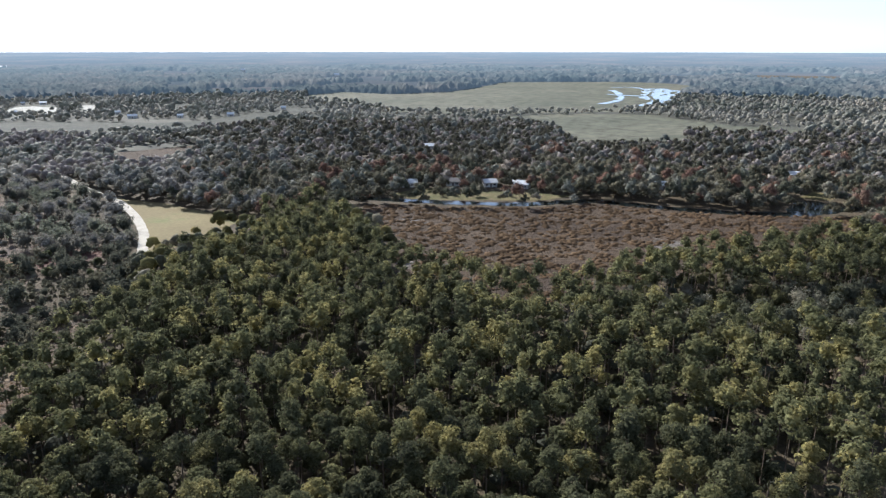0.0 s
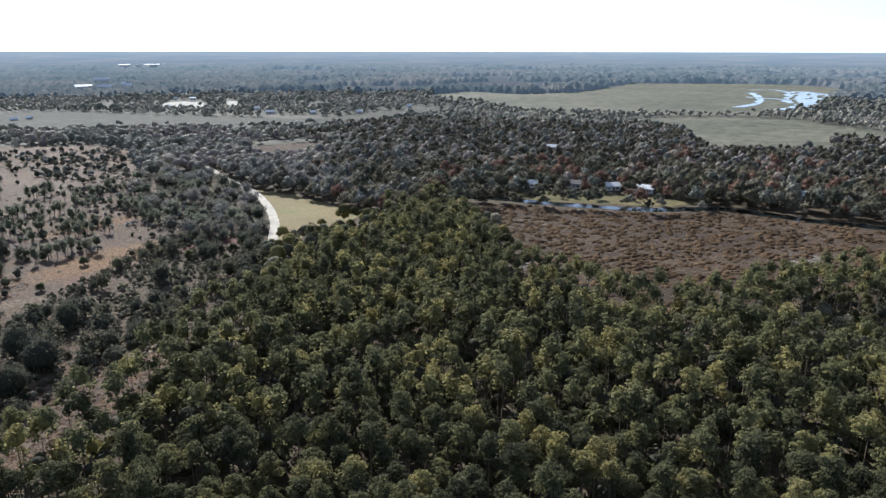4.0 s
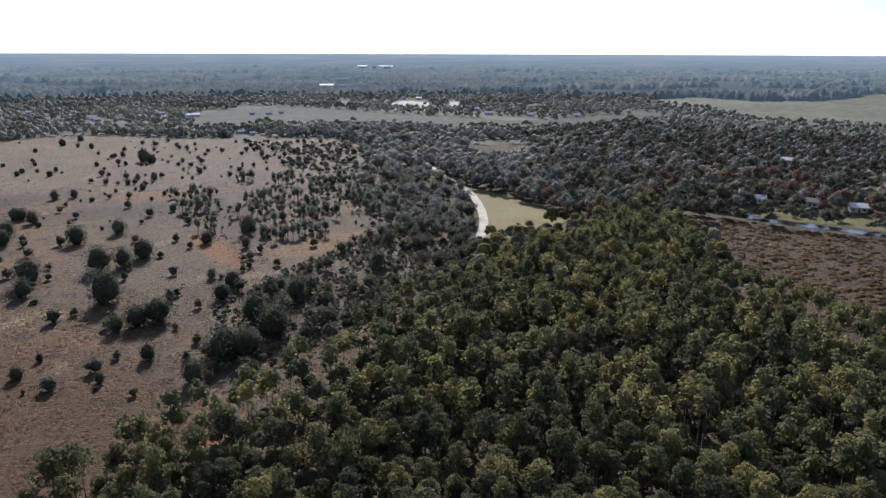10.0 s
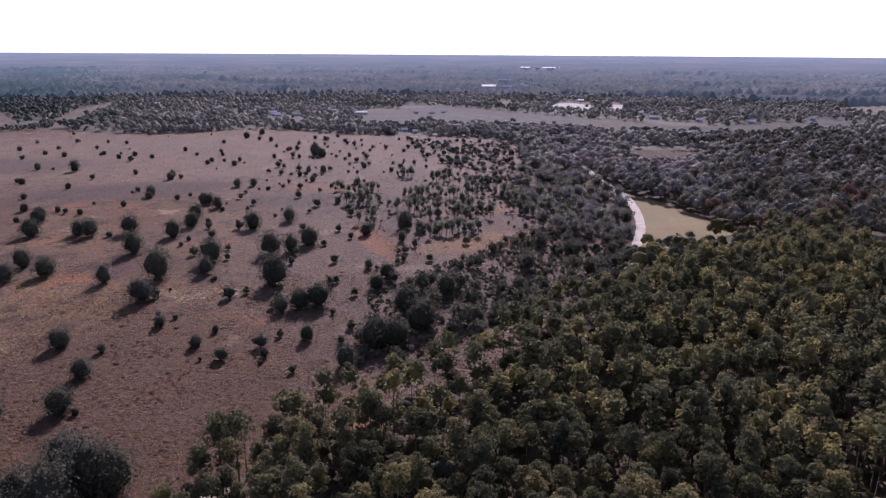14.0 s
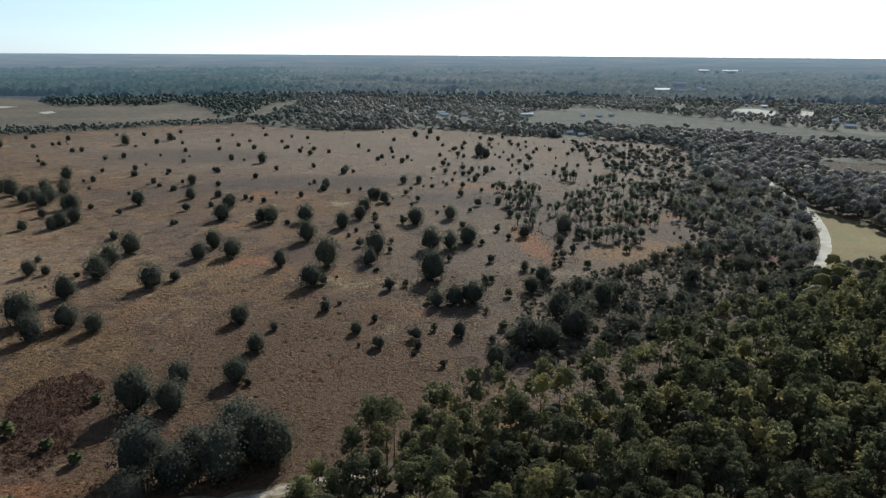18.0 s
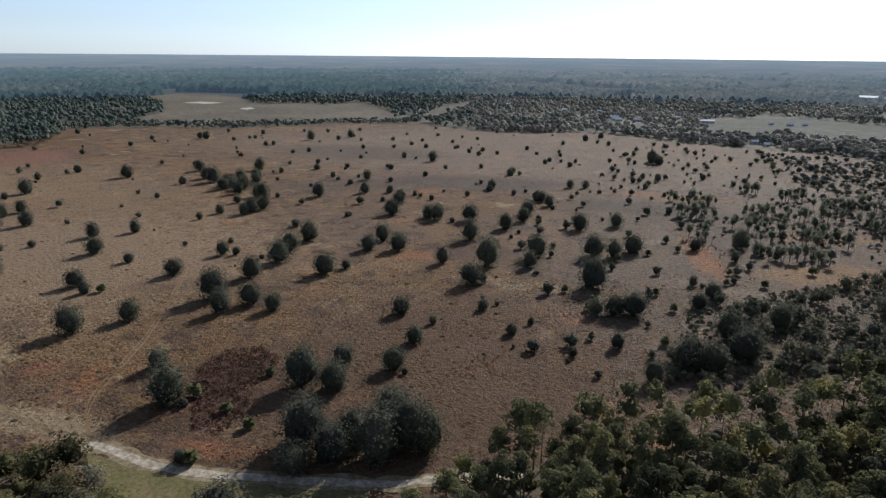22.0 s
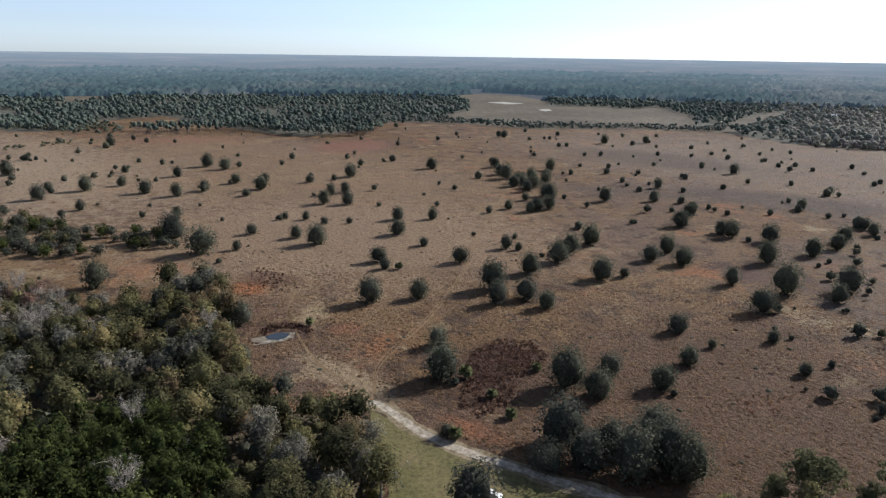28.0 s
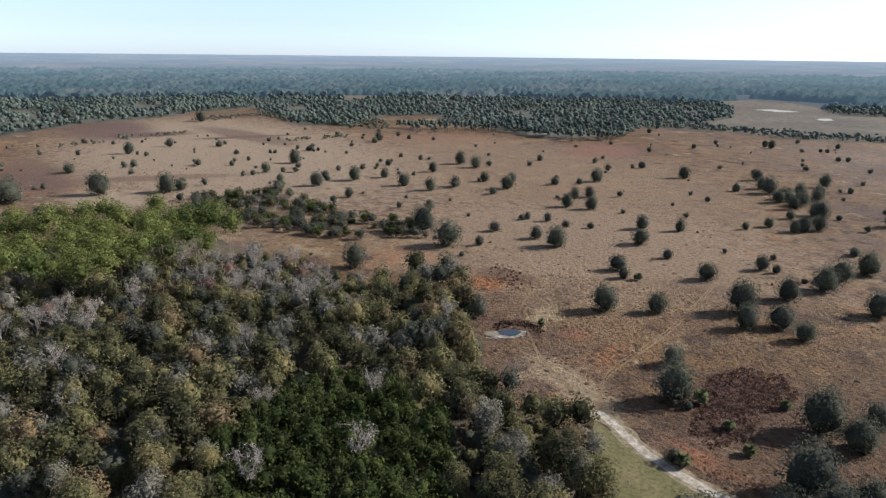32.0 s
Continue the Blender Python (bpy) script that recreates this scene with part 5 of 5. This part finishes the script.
OAKS_G = [(-292, 369, 7.8), (-264, 354, 7.4), (-258, 376, 7.6), (-243, 334, 6.9), (-227, 331, 8.1), (-208, 290, 5.4), (-206, 304, 7.4)]

oaks = []
for i in range(6):
    crown, c = dome_shape(rng, 8.2, 7.9, -1.5, 20, 108, 0.34, 0.31, 0.6, 0.64)
    oaks.append(tree_thing("oak_tree", crown, trunk_and_limbs(rng, 5, 0.28, c[:5]), L_OAK, M_GREYBARK,
                           "round dark evergreen oak standing alone in dry grass", "tree", "grassland oaks"))
for x, y, w in OAKS_A + OAKS_B + OAKS_C + OAKS_D + OAKS_E + OAKS_F + OAKS_G:
    put(oaks[rng.integers(6)], x, y, w / 6.9, rng.uniform(0, 360), rng.uniform(0.86, 1.14), 0.05)

# spreading oaks where the track enters the wood
for x, y, w, tall in ((-67.9, 81.6, 8.5, 1.15), (-69.7, 112.6, 10, 1.05), (-67, 103, 7, 0.8), (-61.3, 109, 8, 1.0), (-53, 112.7, 9.5, 1.15),
                      (-48.4, 118.8, 9, 1.2), (-56, 127.6, 8, 1.0), (-44.5, 119, 7.5, 1.2), (-60, 116, 7, 1.1), (-89.7, 97.9, 3.2, 0.9)):
    tagged(put(oaks[rng.integers(6)], x, y, w / 6.6, rng.uniform(0, 360), tall, 0.05), "broad dark oak beside the dirt track", "tree", "track oaks")
retire(oaks)

# small bushes and palms strewn over the grassland
bushes = []
for i in range(4):
    crown, c = dome_shape(rng, 2.8, 2.5, -0.4, 9, 26, 0.3, 0.32)
    bushes.append(tree_thing("bush", crown, trunk_and_limbs(rng, 1.4, 0.07, c[:3], 4), L_OAK, M_GREYBARK, "small dark bush in dry grass", "bush", "grassland bushes"))
# x, y, width
BUSHES_A = [(-455, 479, 4.4), (-470, 522, 4.1), (-436, 548, 5.8), (-392, 564, 3.4), (-387, 566, 3.4), (-401, 600, 4.2), (-350, 527, 4.2), (-345, 532, 4.2),
            (-568, 530, 5.1), (-294, 505, 3.9), (-310, 588, 4.4), (-261, 605, 4.4), (-262, 542, 3.5), (-238, 488, 3.6), (-208, 504, 4.5), (-256, 452, 3.9),
            (-244, 429, 4.9), (-225, 436, 2.4), (-259, 407, 3.6), (-219, 406, 3.8), (-210, 396, 3.0), (-196, 386, 4.3), (-215, 370, 2.5), (-201, 456, 3.3),
            (-196, 450, 4.1), (-176, 403, 3.7), (-162, 370, 4.1), (-202, 410, 2.3), (-156, 346, 2.9), (-145, 367, 3.0)]
BUSHES_B = [(-132, 360, 3.2), (-216, 334, 3.3), (-278, 308, 3.1), (-293, 348, 5.3), (-386, 356, 5.2), (-232, 580, 4.1), (-213, 566, 4.0), (-187, 575, 4.0),
            (-169, 552, 3.8), (-161, 565, 3.9), (-188, 640, 3.3), (-137, 478, 3.3), (-120, 419, 2.9), (-163, 432, 3.5), (-116, 377, 3.3), (-157, 307, 2.9),
            (-104, 313, 2.8), (-172, 280, 3.9), (-149, 356, 5.2), (-145, 552, 3.8), (-128, 588, 3.5), (-114, 563, 3.3), (-98, 517, 3.5), (-97, 529, 3.6),
            (-94, 560, 3.3), (-78, 509, 4.3), (-88, 529, 2.7), (-77, 530, 3.1), (-90, 675, 5.6), (-79, 704, 5.8)]
BUSHES_C = [(-65, 647, 4.3), (-105, 637, 3.7), (-53, 544, 3.2), (-44, 587, 3.9), (-34, 541, 3.1), (-22, 555, 9.2), (-17, 547, 8.2), (-110, 456, 4.7),
            (-108, 396, 4.1), (-92, 392, 3.4), (-87, 401, 2.4), (-45, 414, 3.1), (-29, 460, 3.5), (-24, 476, 3.6), (-14, 474, 4.7), (-20, 440, 3.7), (-8, 419, 2.8),
            (-76, 380, 5.2), (-63, 360, 2.8), (-4, 372, 3.7), (9, 376, 3.2), (14, 488, 4.1), (-513, 85, 3.9), (-573, 98, 2.9), (-567, 125, 2.9), (-564, 128, 3.4),
            (-583, 152, 3.5), (-571, 158, 4.9), (-562, 160, 2.9), (-566, 165, 2.9)]
BUSHES_D = [(-471, 112, 4.0), (-468, 91, 4.0), (-439, 102, 4.5), (-411, 94, 6.3), (-463, 149, 4.0), (-464, 166, 2.5), (-598, 228, 6.4), (-640, 269, 4.6),
            (-613, 269, 4.4), (-506, 215, 3.6), (-486, 223, 3.6), (-485, 230, 2.7), (-596, 287, 3.3), (-432, 182, 2.7), (-534, 101, 3.2), (-301, 165, 2.3),
            (-360, 259, 3.0), (-379, 317, 2.1), (-428, 130, 3.7)]
for x, y, w in BUSHES_A + BUSHES_B + BUSHES_C + BUSHES_D:
    put(bushes[rng.integers(4)], x, y, w / 2.7, rng.uniform(0, 360), rng.uniform(0.85, 1.25), 0.03)
wild, wx, wy = [dome_shape(rng, 4.6, 4.2, -0.2, 6, 14, 0.75, 0.36, 0.5, 0.7)[0] for i in range(5)], [], []
x, y = scatter(FIELD, 42, 0.6, rng, 130, 760)
keep = ~inside(MIDWOOD, x, y) & ~inside(THICKET, x, y) & ~inside(WESTWOOD, x, y) & ~inside(BRAMBLE, x, y)
x, y = x[keep], y[keep]
close = np.hypot(x, y) < 330
plant(bushes, zip(x[close], y[close]), rng, 0.35, 0.9)
wx.append(x[~close])
wy.append(y[~close])
east = [(-60, 400), (-40, 690), (10, 650), (100, 600), (125, 500), (108, 440), (40, 460)]
northwest = [(-330, 40), (-330, 200), (-640, 230), (-700, -60), (-430, -110), (-350, -60)]
middle = [(-60, 170), (-75, 300), (-60, 420), (90, 420), (90, 300), (20, 240), (-10, 160)]
for zone, step, share in ((east, 15, 0.75), (northwest, 30, 0.45), (middle, 15, 0.4)):
    x, y = scatter(zone, step, share, rng)
    wx.append(x)
    wy.append(y)
wood_stuff("wild_bushes", wild, np.concatenate(wx), np.concatenate(wy), 0.3, 1.15, [L_OAK, L_OAK, L_UNDER], "small dark bushes strewn over the far grassland", rng, category="bushes")
retire(bushes)
palms = []
for i in range(3):
    palms.append(tree_thing("cabbage_palm", palm_shape(rng, 1.7, 46, 1.5), tube([(0, 0, 0), (0.05, 0, 0.9), (0, 0.05, 1.8)], [0.24, 0.2, 0.2], 7), L_PALM, M_GREYBARK,
                            "short cabbage palm with a tuft of fronds", "palm", "cabbage palms"))
PALMS = [(-105, 121.6), (-94.4, 138), (-93.5, 118.4), (-84.3, 114), (-87.5, 98.5), (-184, 172.7), (-162, 115), (-179, 81.3), (-176.4, 84), (-167.4, 84.4), (-161.7, 86.6),
         (-57, 202.7), (-20, 190), (-170, 92), (-186, 92), (-24, 214)]
plant(palms, PALMS, rng, 0.75, 1.25)
x, y = scatter([(-40, 180), (-30, 290), (100, 330), (80, 280), (20, 240), (0, 180)], 19, 0.6, rng)
plant(palms, zip(x, y), rng, 0.8, 1.3)
x, y = scatter(MIDWOOD, 18, 0.6, rng)
plant(palms, zip(x, y), rng, 0.9, 1.5)
retire(palms)


# ---- buildings and small things ----
def plain_mat(name, c, rough=0.6, spec=0.4, metal=0.0, dirt=0.15):
    m, n, l, b = material(name, rough, spec)
    col, _ = noise_ramp(n, l, place(n), 0.9, [(0.3, grey(c, 1 - dirt)), (0.7, c)], 5.0)
    l.new(col, b.inputs["Base Color"])
    b.inputs["Metallic"].default_value = metal
    return m


M_WALL = plain_mat("painted_siding", (0.55, 0.53, 0.49))
M_ROOFPALE = plain_mat("pale_metal_roof", (0.72, 0.73, 0.74), 0.4)
M_ROOFDARK = plain_mat("grey_shingle_roof", (0.16, 0.15, 0.145), 0.9)
M_DOOR = plain_mat("dark_door_paint", (0.12, 0.1, 0.09))
M_WHITE = plain_mat("white_paint", (0.78, 0.78, 0.77), 0.35)
M_TYRE = plain_mat("black_rubber", (0.03, 0.03, 0.03), 0.9)
M_PANE = plain_mat("window_glass", (0.02, 0.025, 0.03), 0.05, 0.6, 0.0, 0.05)
M_POST = plain_mat("weathered_post_wood", (0.3, 0.26, 0.21), 0.9)


def box_bm(x0, x1, y0, y1, z0, z1, bevel=0.0):
    bm = bmesh.new()
    bmesh.ops.create_cube(bm, size=1.0)
    bmesh.ops.transform(bm, matrix=Matrix.Translation(((x0 + x1) / 2, (y0 + y1) / 2, (z0 + z1) / 2)) @ Matrix.Diagonal((x1 - x0, y1 - y0, z1 - z0, 1)), verts=bm.verts)
    if bevel:
        bmesh.ops.bevel(bm, geom=bm.edges[:], offset=bevel, segments=2, affect="EDGES")
    return bm


def gable_bm(w, d, z, rise, over=0.5, thick=0.2):
    """A gabled roof with eaves, its ridge along x."""
    bm = bmesh.new()
    a, b = w / 2 + over, d / 2 + over
    prof = [(-b, z - rise * over / (d / 2)), (0, z + rise), (b, z - rise * over / (d / 2))]
    rows = []
    for x in (-a, a):
        rows.append([bm.verts.new((x, y, h)) for y, h in prof] + [bm.verts.new((x, y, h + thick)) for y, h in prof])
    for i in range(2):
        bm.faces.new((rows[0][i], rows[1][i], rows[1][i + 1], rows[0][i + 1]))
        bm.faces.new((rows[0][i + 3], rows[0][i + 4], rows[1][i + 4], rows[1][i + 3]))
        for r in rows:
            bm.faces.new((r[i], r[i + 1], r[i + 4], r[i + 3]))
    for i in (0, 2):
        bm.faces.new((rows[0][i], rows[0][i + 3], rows[1][i + 3], rows[1][i]))
    bmesh.ops.recalc_face_normals(bm, faces=bm.faces[:])
    return bm


def wall_bm(w, d, h, rise):
    """The walls with their two gables."""
    bm = bmesh.new()
    ring = [(-w / 2, -d / 2), (w / 2, -d / 2), (w / 2, d / 2), (-w / 2, d / 2)]
    lo = [bm.verts.new((x, y, 0)) for x, y in ring]
    hi = [bm.verts.new((x, y, h)) for x, y in ring]
    e, k = bm.verts.new((w / 2, 0, h + rise)), bm.verts.new((-w / 2, 0, h + rise))
    bm.faces.new((lo[0], lo[1], hi[1], hi[0]))
    bm.faces.new((lo[2], lo[3], hi[3], hi[2]))
    bm.faces.new((lo[1], lo[2], hi[2], e, hi[1]))
    bm.faces.new((lo[3], lo[0], hi[0], k, hi[3]))
    bm.faces.new((hi[0], hi[1], e, k))
    bm.faces.new((hi[2], hi[3], k, e))
    return bm


def house(name, x, y, turn, w, d, h, rise, roof, label, category="house", windows=3):
    root = new(name)
    root.matrix_basis = pose(x, y, 0.02, 0, 0, turn)
    tagged(root, label, category)
    part("wall", wall_bm(w, d, h, rise), M_WALL, root)
    part("roof", gable_bm(w, d, h, rise), roof, root)
    part("door", box_bm(-0.5, 0.5, -d / 2 - 0.06, -d / 2 + 0.05, 0, 2.05, 0.01), M_DOOR, root)
    for i in range(windows):
        cx = -w / 2 + w * (i + 0.5) / windows
        if abs(cx) < 1.2:
            cx += 1.9
        fr = part("window", box_bm(cx - 0.6, cx + 0.6, -d / 2 - 0.05, -d / 2 + 0.05, 0.95, 2.1, 0.01), M_WHITE, root)
        part("pane", box_bm(cx - 0.5, cx + 0.5, -d / 2 - 0.07, -d / 2 - 0.04, 1.05, 2.0), M_PANE, fr)
    return root


for x, y, turn, w, d, roof, label in (
        (295.6, 284.7, -43, 10, 7, M_ROOFPALE, "low waterside house with a bright metal roof"), (316.8, 266.9, -58, 8, 7, M_ROOFDARK, "waterside house with a grey shingle roof"),
        (328.5, 248.7, -35, 8, 7, M_ROOFPALE, "waterside house with a pale metal roof"), (337.2, 231.3, -70, 10, 7, M_ROOFPALE, "pale-roofed house on the lawn"),
        (389.7, 166.2, -50, 9, 7, M_ROOFPALE, "pale-roofed house among woodland trees"), (479.2, 116.3, -75, 9, 7, M_ROOFPALE, "pale-roofed house deep in the woodland"),
        (424, 384, -40, 11, 7, M_ROOFPALE, "bright-roofed house in a woodland gap")):
    house("house", x, y, turn, w, d, 2.8, 1.6, roof, label)
for x, y, turn, w, d, h in SHEDS:
    house("farm_shed", x, y, turn, w * 0.65, d * 0.7, h * 0.8, 1.4, M_ROOFPALE, "pale metal-roofed shed far off among trees", "shed", 2)
for x, y, turn, w, d, h in HALLS:
    house("warehouse", x, y, turn, w, d, h, 3.0, M_ROOFPALE, "long white warehouse far off in the woods", "warehouse", 4)


def vehicle(name, x, y, turn, label):
    """A parked pickup."""
    root = new(name)
    root.matrix_basis = pose(x, y, 0.13, 0, 0, turn)
    tagged(root, label, "vehicle")
    part("body", box_bm(-2.6, 2.6, -0.95, 0.95, 0.45, 1.05, 0.12), M_WHITE, root)
    cab = part("cab", box_bm(-0.5, 1.3, -0.85, 0.85, 1.0, 1.75, 0.18), M_WHITE, root)
    part("windscreen", box_bm(1.22, 1.34, -0.7, 0.7, 1.15, 1.62, 0.02), M_PANE, cab)
    part("bonnet", box_bm(1.25, 2.5, -0.88, 0.88, 1.0, 1.14, 0.06), M_WHITE, root)
    for wx in (-1.7, 1.7):
        for wy in (-0.9, 0.9):
            v, f = tube([(wx, wy - 0.12, 0.38), (wx, wy + 0.12, 0.38)], [0.38, 0.38], 14)
            v = np.concatenate([v, [(wx, wy - 0.12, 0.38), (wx, wy + 0.12, 0.38)]])
            cap = [(28, (k + 1) % 14, k) for k in range(14)] + [(29, 14 + k, 14 + (k + 1) % 14) for k in range(14)]
            child("wheel", tri_mesh("wheel", v, np.concatenate([f, cap]), [M_TYRE]), root)


vehicle("pickup_truck", 133, 279, 70, "white pickup truck parked beside the meadow")
vehicle("pickup_truck", -69.0, 87.3, 25, "white pickup truck parked beneath an oak")
post = new("marker_post")
post.matrix_basis = pose(-86.7, 83.7, 0.1)
tagged(post, "white marker post in short grass", "post")
part("pole", box_bm(-0.06, 0.06, -0.06, 0.06, 0, 1.5, 0.01), M_POST, post)
part("plate", box_bm(-0.22, 0.22, -0.09, -0.05, 0.95, 1.5, 0.01), M_WHITE, post)
